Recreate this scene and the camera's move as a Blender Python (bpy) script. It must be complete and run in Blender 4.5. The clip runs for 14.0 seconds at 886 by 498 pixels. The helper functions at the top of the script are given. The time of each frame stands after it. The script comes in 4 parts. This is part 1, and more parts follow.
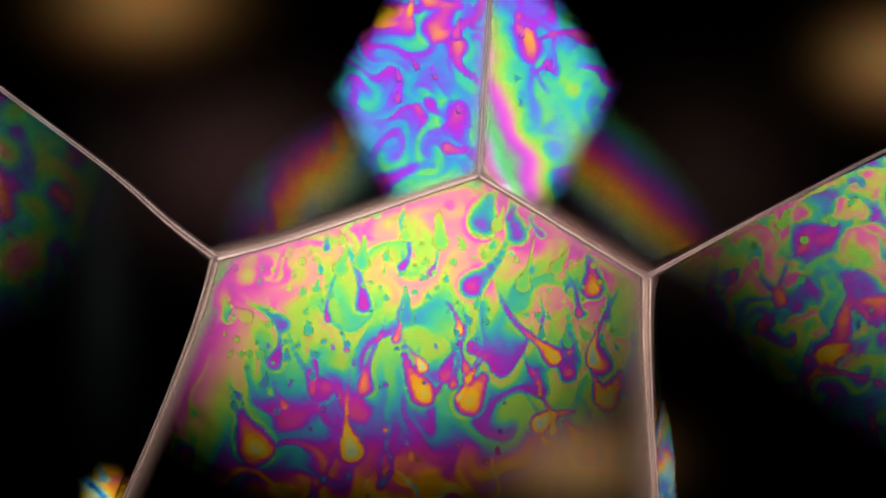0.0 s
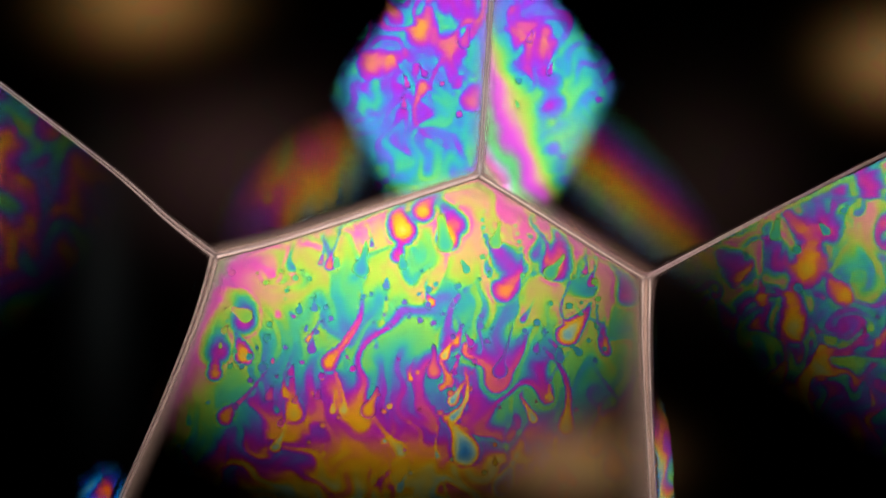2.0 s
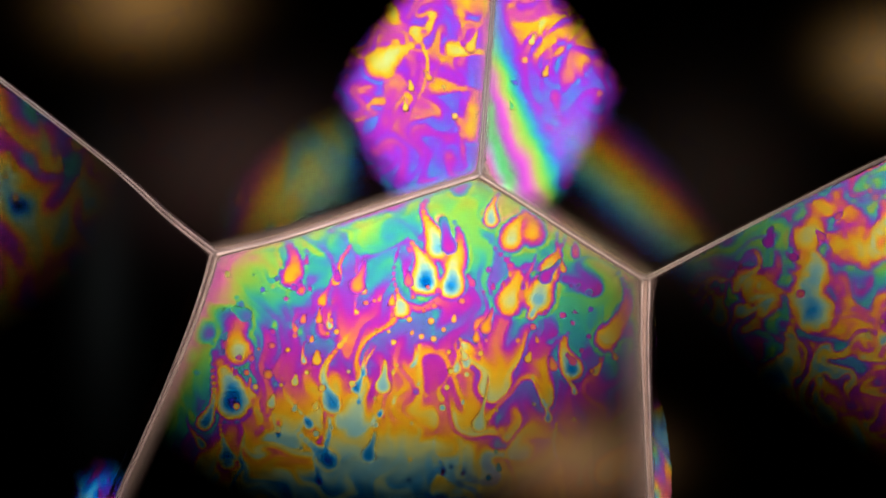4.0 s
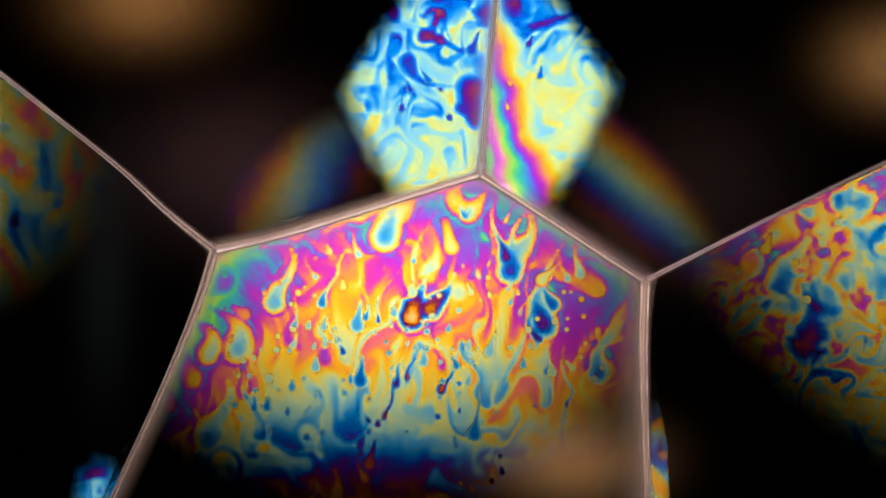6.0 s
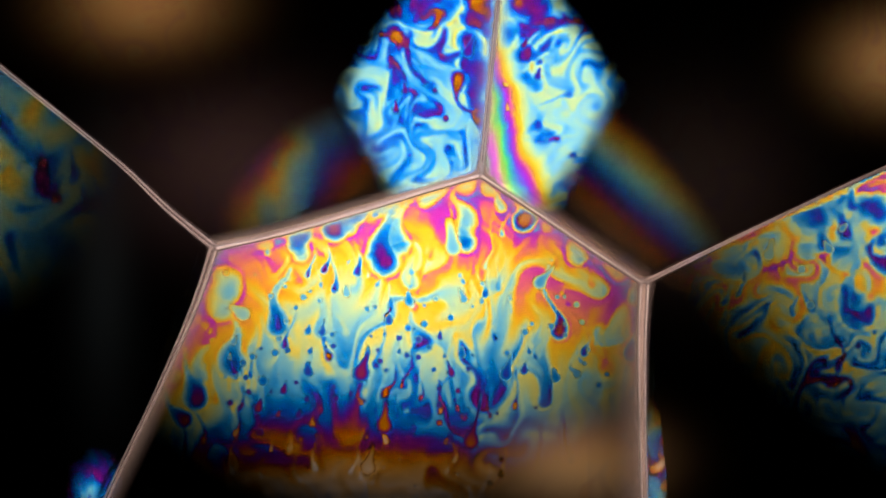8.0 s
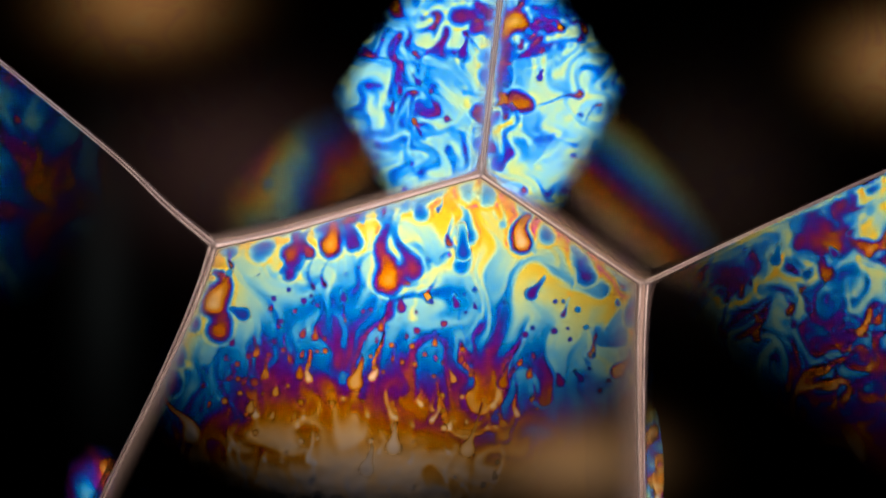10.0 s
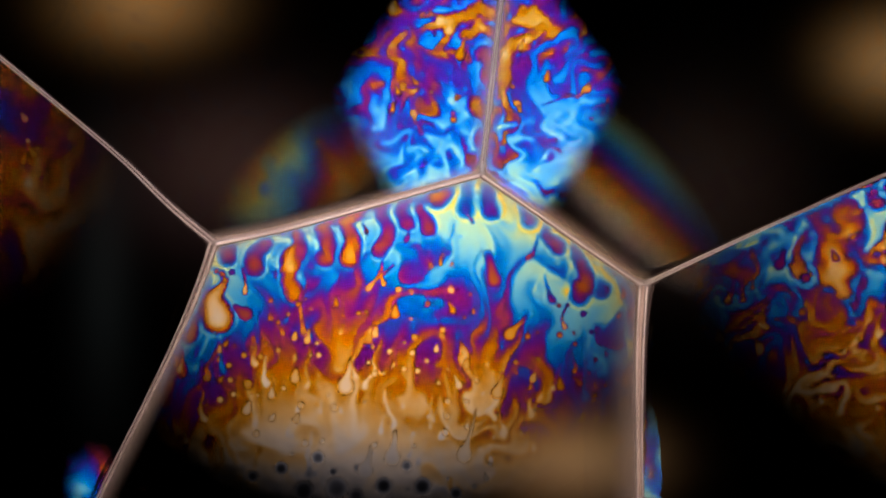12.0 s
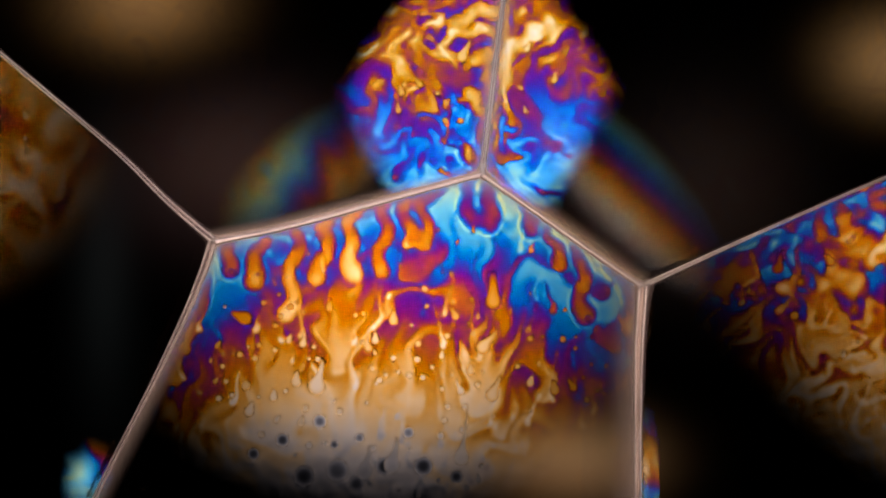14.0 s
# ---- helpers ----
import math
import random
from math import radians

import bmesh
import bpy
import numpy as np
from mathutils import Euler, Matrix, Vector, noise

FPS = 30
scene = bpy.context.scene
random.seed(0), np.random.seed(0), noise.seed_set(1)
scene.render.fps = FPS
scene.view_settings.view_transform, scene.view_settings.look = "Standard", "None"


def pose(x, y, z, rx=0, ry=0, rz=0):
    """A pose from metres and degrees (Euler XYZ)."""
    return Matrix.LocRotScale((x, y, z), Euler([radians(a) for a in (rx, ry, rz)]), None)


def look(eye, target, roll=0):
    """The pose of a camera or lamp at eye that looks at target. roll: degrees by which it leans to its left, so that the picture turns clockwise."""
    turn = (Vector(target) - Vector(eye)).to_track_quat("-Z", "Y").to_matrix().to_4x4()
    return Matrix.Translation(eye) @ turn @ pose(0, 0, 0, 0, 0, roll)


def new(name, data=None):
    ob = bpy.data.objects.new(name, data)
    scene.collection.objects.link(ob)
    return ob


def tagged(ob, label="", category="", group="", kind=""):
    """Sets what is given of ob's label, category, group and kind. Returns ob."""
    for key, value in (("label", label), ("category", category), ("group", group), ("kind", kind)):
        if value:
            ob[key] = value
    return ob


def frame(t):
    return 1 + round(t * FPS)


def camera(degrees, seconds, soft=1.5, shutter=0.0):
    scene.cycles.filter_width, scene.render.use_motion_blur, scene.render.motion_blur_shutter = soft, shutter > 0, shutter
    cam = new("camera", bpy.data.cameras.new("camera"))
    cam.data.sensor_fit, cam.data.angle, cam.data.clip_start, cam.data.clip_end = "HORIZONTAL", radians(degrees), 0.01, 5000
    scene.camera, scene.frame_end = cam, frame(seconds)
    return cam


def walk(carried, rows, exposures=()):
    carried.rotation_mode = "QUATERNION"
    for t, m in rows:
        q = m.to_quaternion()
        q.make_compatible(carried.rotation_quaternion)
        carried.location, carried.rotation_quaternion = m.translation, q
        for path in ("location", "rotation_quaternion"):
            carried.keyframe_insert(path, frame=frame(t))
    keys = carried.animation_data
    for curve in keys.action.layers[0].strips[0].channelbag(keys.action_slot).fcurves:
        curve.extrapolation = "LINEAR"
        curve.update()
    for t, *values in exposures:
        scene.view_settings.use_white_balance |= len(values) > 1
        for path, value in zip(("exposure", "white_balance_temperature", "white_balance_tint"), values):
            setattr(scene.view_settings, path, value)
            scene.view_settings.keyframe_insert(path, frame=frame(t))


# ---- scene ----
cam = camera(25.0, 14.0, soft=2.0)
EYE = Vector((0.0, -0.0902, 0.014))
walk(cam, [(0.0, look(EYE, (0, 0, 0.014))), (14.0, look(EYE, (0, 0, 0.014)))])

# ---- layout: the near face of a small foam, 40 mm across, seen square on ----
MM = 0.001
STEP = 0.02551          # millimetres on the foam's face for one unit of the drawing grid
GX, GY = 784, 441       # grid place of the optical axis
DIST, HIGH = 90.2, 14.0


def flat(x, y, depth=0.0):
    """Grid place to millimetres (right, up) on a plane that lies depth mm behind the foam's face."""
    k = STEP * (DIST + depth) / DIST
    return Vector(((x - GX) * k, HIGH - (y - GY) * k))


# ---- world and light ----
world = bpy.data.worlds.new("dark_studio")
scene.world = world
world.use_nodes = True
world.node_tree.nodes["Background"].inputs["Color"].default_value = (0.012, 0.010, 0.009, 1)
world.node_tree.nodes["Background"].inputs["Strength"].default_value = 0.25

LIGHT_Y = -300.0
OCTA_C, OCTA_R, OCTA_POWER = Vector((-10.0, 205.0)), 80.0, 6.6
SOFT_C, SOFT_R, SOFT_POWER = Vector((10.0, -10.0)), 105.0, 9.9


# ---- node helpers ----
class Graph:
    def __init__(self, name):
        self.mat = bpy.data.materials.new(name)
        self.mat.use_nodes = True
        self.tree = self.mat.node_tree
        self.tree.nodes.clear()
        self.out = self.tree.nodes.new("ShaderNodeOutputMaterial")

    def put(self, socket, value):
        if isinstance(value, bpy.types.NodeSocket):
            self.tree.links.new(value, socket)
        elif isinstance(value, (int, float)) or not hasattr(socket, "default_value"):
            socket.default_value = value
        else:
            n = len(socket.default_value)
            value = tuple(value)
            socket.default_value = value if len(value) == n else (*value, 1)[:n]

    def node(self, kind, result=0, props=(), **values):
        n = self.tree.nodes.new("ShaderNode" + kind)
        for key, value in props:
            if key == "operation":
                n.operation = value
            elif key == "object":
                n.object = value
            elif key == "noise_dimensions":
                n.noise_dimensions = value
            elif key == "voronoi_dimensions":
                n.voronoi_dimensions = value
            elif key == "feature":
                n.feature = value
            elif key == "interpolation_type":
                n.interpolation_type = value
            elif key == "uv_map":
                n.uv_map = value
            elif key == "use_clamp":
                n.use_clamp = value
        for key, value in values.items():
            self.put(n.inputs[int(key[1:]) if key[1:].isdigit() else key.replace("_", " ")], value)
        return n.outputs[result]

    def math(self, op, a, b=0.0, c=0.0):
        return self.node("Math", 0, (("operation", op),), i0=a, i1=b, i2=c)

    def vec(self, op, a, b=(0, 0, 0), c=(0, 0, 0)):
        return self.node("VectorMath", 0, (("operation", op),), i0=a, i1=b, i2=c)

    def scaled(self, a, k):
        n = self.tree.nodes.new("ShaderNodeVectorMath")
        n.operation = "SCALE"
        self.put(n.inputs[0], a)
        self.put(n.inputs["Scale"], k)
        return n.outputs[0]

    def split(self, v):
        n = self.tree.nodes.new("ShaderNodeSeparateXYZ")
        self.put(n.inputs[0], v)
        return n.outputs

    def step(self, x, lo, hi, to_lo=0.0, to_hi=1.0):
        n = self.tree.nodes.new("ShaderNodeMapRange")
        n.interpolation_type = "SMOOTHSTEP"
        for i, v in enumerate((x, lo, hi, to_lo, to_hi)):
            self.put(n.inputs[i], v)
        return n.outputs[0]

    def noise(self, vector, scale, detail=2.0, rough=0.5, distort=0.0, color=False):
        n = self.tree.nodes.new("ShaderNodeTexNoise")
        for key, v in (("Vector", vector), ("Scale", scale), ("Detail", detail), ("Roughness", rough), ("Distortion", distort)):
            self.put(n.inputs[key], v)
        return n.outputs["Color" if color else "Fac"]

    def surface(self, shader):
        self.tree.links.new(shader, self.out.inputs["Surface"])
        return self.mat


# ---- the foam's root, and the two empties that the liquid in its films follows ----
foam = tagged(new("soap_foam"), "cluster of clear soap bubbles with iridescent draining films", "soap foam")
drain = new("drainage_level")
drain.parent = foam
swirl = new("liquid_drift")
swirl.parent = foam

LEVEL = HIGH - (550 - GY) * STEP     # half way down the front film
WAVE = (4 * math.pi * 1.33 / 622, 4 * math.pi * 1.33 / 544, 4 * math.pi * 1.33 / 462)


# ---- the liquid in the films: thin, heavy liquid runs down from the borders in drops and threads ----
# seconds, thickness in nm half way down the front film, how much steeper the wedge is above the middle, and all along
THIN = ((0, 487, 0.0, -3.5), (1.6, 471, 0.06, -2.5), (3.2, 428, 0.22, -1.0), (5.3, 353, 0.15, -3.6), (7.5, 305, 0.05, -3.0), (8.2, 287, 0.0, -1.6),
        (10.3, 230, -0.05, -2.2), (11, 213, -0.1, -3.0), (12.5, 192, -0.1, -4.2), (14, 177, -0.12, -4.8))
STAGES = [0.5 * i for i in range(30)]
LEVELS = [float(np.interp(t, [r[0] for r in THIN], [r[1] for r in THIN])) - max(0.0, t - 14.0) * 12 for t in STAGES]
FINE = 0.062
UPPER_LOW = 17.6


def smooth_noise(rng, shape, wave):
    """Random field with one main wavelength, in cells, and unit spread."""
    kz, kx = np.fft.fftfreq(shape[0])[:, None], np.fft.rfftfreq(shape[1])[None, :]
    k2 = kx * kx + kz * kz
    f = np.fft.irfft2(np.fft.rfft2(rng.standard_normal(shape)) * np.exp(-k2 * (wave * 0.42) ** 2 * 4) * np.sqrt(k2), shape)
    return f / f.std()


def taken(f, x, z):
    """Field f at the fractional cells x, z."""
    x, z = np.clip(x, 0, f.shape[1] - 1.001), np.clip(z, 0, f.shape[0] - 1.001)
    i, j = x.astype(np.int32), z.astype(np.int32)
    a, b = x - i, z - j
    n = f.shape[1]
    k, g = j * n + i, f.ravel()
    return (g[k] * (1 - a) + g[k + 1] * a) * (1 - b) + (g[k + n] * (1 - a) + g[k + n + 1] * a) * b


def liquid(seed, lo, hi, walls, feeds, pull=1.0, stir=0.06, scatter=14.0, spacing=1.35, wave=5.5, down=(0.0, -1.0), plumes=8.0, threads=26.0, dots=8.0, size=1.0, back=0.55, depth=1.0, low=1.0):
    """Solves the fall of thin liquid in one film, a box from lo to hi in mm: how thin it is, stage by stage.
    walls: lines that nothing crosses; feeds: lines from which thin drops come, with the way inwards and their share."""
    rng = np.random.default_rng(seed)
    nx, nz = int((hi[0] - lo[0]) / FINE) // 4 * 4, int((hi[1] - lo[1]) / FINE) // 4 * 4
    shape = (nz, nx)
    gx, gz = np.meshgrid(np.arange(nx, dtype=np.float32), np.arange(nz, dtype=np.float32))
    px, pz = lo[0] + gx * FINE, lo[1] + gz * FINE
    gap = np.full(shape, 81.0, np.float32)
    for line in walls:
        for q in line[::2] + line[-1:]:
            m = flat(*q)
            gap = np.minimum(gap, (px - m.x) ** 2 + (pz - m.y) ** 2)
    gap = np.sqrt(gap)
    wall = np.clip((gap - 0.05) / 0.55, 0, 1)
    wall = wall * wall * (3 - 2 * wall)
    kz, kx = np.fft.fftfreq(nz, FINE)[:, None] * 2 * np.pi, np.fft.rfftfreq(nx, FINE)[None, :] * 2 * np.pi
    k2 = kx * kx + kz * kz
    k2[0, 0] = 1.0
    push = (-1j * (kx * -down[1] + kz * down[0]) / k2 / (1 + k2 * 0.42 ** 2)).astype(np.complex64)
    worn = np.exp(-k2 * 0.0004).astype(np.float32)
    eddies = [smooth_noise(rng, shape, w / FINE) * w * 0.10 for w in (3.2, 2.6, 4.2)]
    b = np.clip(smooth_noise(rng, shape, wave / FINE) * 0.45 + smooth_noise(rng, shape, wave * 0.4 / FINE) * 0.10, -0.6, 1.0)
    sunk = np.zeros(shape, np.float32)
    live = []

    def mouth(share_of):
        """A place on one of the borders, and the way in."""
        line, way, share = share_of
        k = rng.uniform(0, len(line) - 1.001)
        q = line[int(k)] + (line[int(k) + 1] - line[int(k)]) * (k - int(k))
        return flat(*q), way

    def start(place, way, radius, neck, tail, quick, much, t, life, trail=0.0):
        a = radians(rng.normal(0.0, scatter))
        aim = (down[0] * math.cos(a) - down[1] * math.sin(a), down[0] * math.sin(a) + down[1] * math.cos(a))
        live.append(dict(way=way, aim=aim, phase=rng.uniform(0, 6.28), r=radius, neck=neck, tail=tail, quick=quick, much=much, born=t, life=life,
                         path=[(place.x - aim[0] * u + 0.10 * math.sin(2.6 * u + k), place.y - aim[1] * u) for k in (rng.uniform(0, 6),) for u in np.arange(trail, -0.01, -0.06)]))

    def drawn(t):
        """All drops at one moment: heads, with tails along the way that they came."""
        thin, rims = np.zeros(shape, np.float32), np.zeros(shape, np.float32)
        for d in live:
            grown = min(1.0, (t - d["born"]) / 1.2 + 0.15) * min(1.0, max(0.0, (d["born"] + d["life"] - t) / 1.5))
            if grown <= 0:
                continue
            path, r0 = d["path"][::-1], d["r"] * (0.55 + 0.45 * grown)
            samples, run, i = [(path[0], 0.0)], 0.0, 1
            while i < len(path) and run < d["tail"]:
                run += math.hypot(path[i][0] - path[i - 1][0], path[i][1] - path[i - 1][1])
                if run - samples[-1][1] > max(0.36 * r0, 0.07):
                    samples.append((path[i], run))
                i += 1
            xs, zs = [p[0] for p, _ in samples], [p[1] for p, _ in samples]
            pad = r0 * 1.5
            i0, i1 = int((min(xs) - pad - lo[0]) / FINE), int((max(xs) + pad - lo[0]) / FINE) + 1
            j0, j1 = int((min(zs) - pad - lo[1]) / FINE), int((max(zs) + pad - lo[1]) / FINE) + 1
            i0, j0, i1, j1 = max(0, i0), max(0, j0), min(nx, i1), min(nz, j1)
            if i1 - i0 < 3 or j1 - j0 < 3:
                continue
            near = slice(j0, j1), slice(i0, i1)
            best, inner = np.full((j1 - j0, i1 - i0), -9.0, np.float32), np.zeros((j1 - j0, i1 - i0), np.float32)
            for (x, z), at in samples:
                fade = at / d["tail"]
                rad = r0 * (d["neck"] + (1 - d["neck"]) * math.exp(-(at / r0) ** 2 * 0.55)) * math.sqrt(max(0.04, 1 - fade ** 3))
                f = 1 - ((px[near] - x) ** 2 + (pz[near] - z) ** 2) / (rad * rad)
                best = np.maximum(best, f)
                inner = np.maximum(inner, np.clip(f, 0, 1) * (1 - 0.6 * fade))
            inner = inner ** 0.8 * d["much"] * grown * depth
            ring = np.clip(1 - np.abs(best + 0.24) / 0.30, 0, 1) * grown
            keep = np.abs(inner) > np.abs(thin[near])
            thin[near] = np.where(keep, inner, thin[near])
            rims[near] = np.maximum(rims[near], ring)
        clear = np.clip((gap - 0.12) / 0.25, 0, 1)
        return thin * clear, rims * clear

    # fingers that grow slowly in from the borders once the film is thin
    fingers = []
    for line, way, share in feeds:
        run, due = 0.0, rng.uniform(0.3, 1.0) * spacing
        for q0, q1 in zip(line, line[1:]):
            run += (flat(*q1) - flat(*q0)).length
            if run >= due:
                fingers.append((rng.uniform(5.0, 8.5), flat(*q1), way, rng.uniform(0.30, 0.42) * spacing, rng.uniform(0.5, 1.25) * share))
                due = run + spacing * rng.uniform(0.8, 1.25)
    dt, t, kept = 0.1, -6.0, []
    while len(kept) < len(STAGES):
        if t > STAGES[len(kept)] - 1e-6:
            thin, rims = drawn(t)
            keep = back * np.fft.irfft2(np.fft.rfft2(b) * worn, shape) * (1 - np.clip(thin, 0, 1)) - 0.13 * sunk
            keep = keep - 0.7 * keep.mean(axis=1, keepdims=True)
            keep = np.fft.irfft2(np.fft.rfft2(keep + thin - 0.30 * rims * (1 - np.clip(thin, 0, 1))) * worn, shape)
            kept.append(keep.astype(np.float32))
        slow = 0.16 + 0.84 * math.exp(-max(t, 0.0) / 4.0)
        psi = np.fft.irfft2(np.fft.rfft2(b) * push, shape) * 1.4 * pull
        psi += stir * sum(e * math.cos(0.21 * t * (i + 1) + 2.1 * i) for i, e in enumerate(eddies)) * 2.4
        psi *= wall
        w, u = np.gradient(psi, FINE)
        vx, vz = w * slow, -u * slow
        u, w = vx * dt / FINE, vz * dt / FINE
        mx, mz = gx - 0.5 * u, gz - 0.5 * w
        u, w = taken(u, mx, mz), taken(w, mx, mz)
        # liquid keeps the thickness of the height that it came from for a while
        sunk = (taken(sunk, gx - u, gz - w) - w * FINE) * (1 - dt / 3.0)
        ahead = taken(b, gx - u, gz - w)
        b = np.clip(ahead + 0.5 * (b - taken(ahead, gx + u, gz + w)), -0.6, 1.0)
        # drops fall, carried aside by the flow round them
        for d in live:
            x, z = d["path"][-1]
            i, j = min(nx - 1, max(0, int((x - lo[0]) / FINE))), min(nz - 1, max(0, int((z - lo[1]) / FINE)))
            fall_speed = d["quick"] * (slow if d["quick"] > 0.6 else 1.0) * (0.55 + 0.45 * min(1.0, gap[j, i] / 0.8))
            turn = min(1.0, (t - d["born"]) / 3.0)
            ax, az = d["way"][0] * (1 - turn) + d["aim"][0] * turn, d["way"][1] * (1 - turn) + d["aim"][1] * turn
            sway = 0.55 * math.sin(d["phase"] + 1.3 * (t - d["born"]))
            ax, az = ax - sway * az, az + sway * ax
            d["path"].append((x + dt * (ax * fall_speed + 0.9 * vx[j, i]), z + dt * (az * fall_speed + 0.5 * vz[j, i])))
        live = [d for d in live if t < d["born"] + d["life"]]
        share = [f[2] for f in feeds]
        for _ in range(rng.poisson(plumes * dt * (1.0 if t < 6.5 else 0.1))):
            place, way = mouth(feeds[rng.choice(len(feeds), p=np.array(share) / sum(share))])
            start(place, way, rng.uniform(0.30, 0.88) * size, rng.uniform(0.22, 0.5), rng.uniform(1.5, 4.5) * size, pull * rng.uniform(1.3, 2.4), rng.uniform(0.6, 1.2), t, rng.uniform(5, 9))
        for kind in range(2):
            for _ in range(rng.poisson((threads * (1.0 if t < 5.0 else 1.7), dots)[kind] * dt)):
                i, j = rng.integers(4, nx - 4), int(4 + (nz - 8) * rng.random() ** (1.0 if t < 4.0 else low))
                place = Vector((lo[0] + i * FINE, lo[1] + j * FINE))
                if kind:
                    start(place, down, rng.choice((0.07, 0.09, 0.12, 0.17)) * size, 0.2, 0.25, 0.25, rng.choice((0.8, 0.8, 0.6, -0.5)), t, rng.uniform(4, 8))
                else:
                    start(place, down, rng.uniform(0.10, 0.30) * size * (1.0 if t < 5.0 else 0.75), rng.uniform(0.25, 0.55), rng.uniform(1.2, 3.6) * size, pull * rng.uniform(0.7, 1.5), rng.choice((0.9, 0.7, 0.5, -0.4)), t, rng.uniform(3, 6), rng.uniform(0.5, 2.2) * size)
        for opens, place, way, radius, far in fingers:
            if opens <= t < opens + dt:
                start(place, way, radius, rng.uniform(0.6, 0.9), 9.0, 0.42 * far, rng.uniform(0.42, 0.7), t, 99.0)
        t += dt
    return kept


def rippled(g):
    """How thin the liquid is here, at the stage that the drainage has reached."""
    low = g.split(g.scaled(g.node("TexCoord", 3, (("object", drain),)), 1000.0))[2]
    still = g.split(g.scaled(g.node("TexCoord", 3, (("object", foam),)), 1000.0))[2]
    age = g.math("MULTIPLY", g.math("ADD", g.math("SUBTRACT", low, still), LEVEL), 15.0)
    last = total = None
    for i in range(len(STAGES) // 3):
        n = g.tree.nodes.new("ShaderNodeAttribute")
        n.attribute_name = "liquid_%d" % i
        for j, value in enumerate(g.split(n.outputs["Vector"])):
            k = 3 * i + j
            if k == 0:
                total = value
            else:
                n = g.tree.nodes.new("ShaderNodeMapRange")
                for slot, v in enumerate((age, LEVELS[k - 1], LEVELS[k], 0.0, 1.0)):
                    g.put(n.inputs[slot], v)
                total = g.math("ADD", total, g.math("MULTIPLY", g.math("SUBTRACT", value, last), n.outputs[0]))
            last = value
    return total


def spots(g, p, scale, size, seed):
    """Small round thin spots, a random size and depth for each."""
    cell = g.tree.nodes.new("ShaderNodeTexVoronoi")
    g.put(cell.inputs["Vector"], g.vec("MULTIPLY", g.vec("ADD", p, seed), (1.0, 0.35, 0.8)))
    cell.inputs["Scale"].default_value = scale
    cell.inputs["Randomness"].default_value = 0.8
    luck = g.split(cell.outputs["Color"])
    reach = g.math("MULTIPLY", g.math("ADD", g.math("MULTIPLY", g.math("POWER", luck[0], 3.0), 0.85), 0.12), size)
    shape = g.step(g.math("DIVIDE", cell.outputs["Distance"], reach), 0.5, 1.0, 1.0, 0.0)
    return g.math("MULTIPLY", shape, g.math("SUBTRACT", g.math("MULTIPLY", luck[1], 1.3), 0.25))


def stirred(g, p, scale, squash, reach, steps):
    """Carry points along the curl of a smooth field, in a few short steps."""
    e = 0.15 / scale
    for _ in range(steps):
        q = g.vec("MULTIPLY", p, (1.0, 0.6, squash))
        n0 = g.noise(q, scale, 0.0)
        nx = g.noise(g.vec("ADD", q, (e, 0, 0)), scale, 0.0)
        nz = g.noise(g.vec("ADD", q, (0, 0, e * squash)), scale, 0.0)
        vx = g.math("MULTIPLY", g.math("SUBTRACT", nz, n0), reach / e / steps * 2.0)
        vz = g.math("MULTIPLY", g.math("SUBTRACT", n0, nx), reach / e / steps * 2.0)
        p = g.vec("ADD", p, g.node("CombineXYZ", 0, (), i0=vx, i1=0.0, i2=vz))
    return p


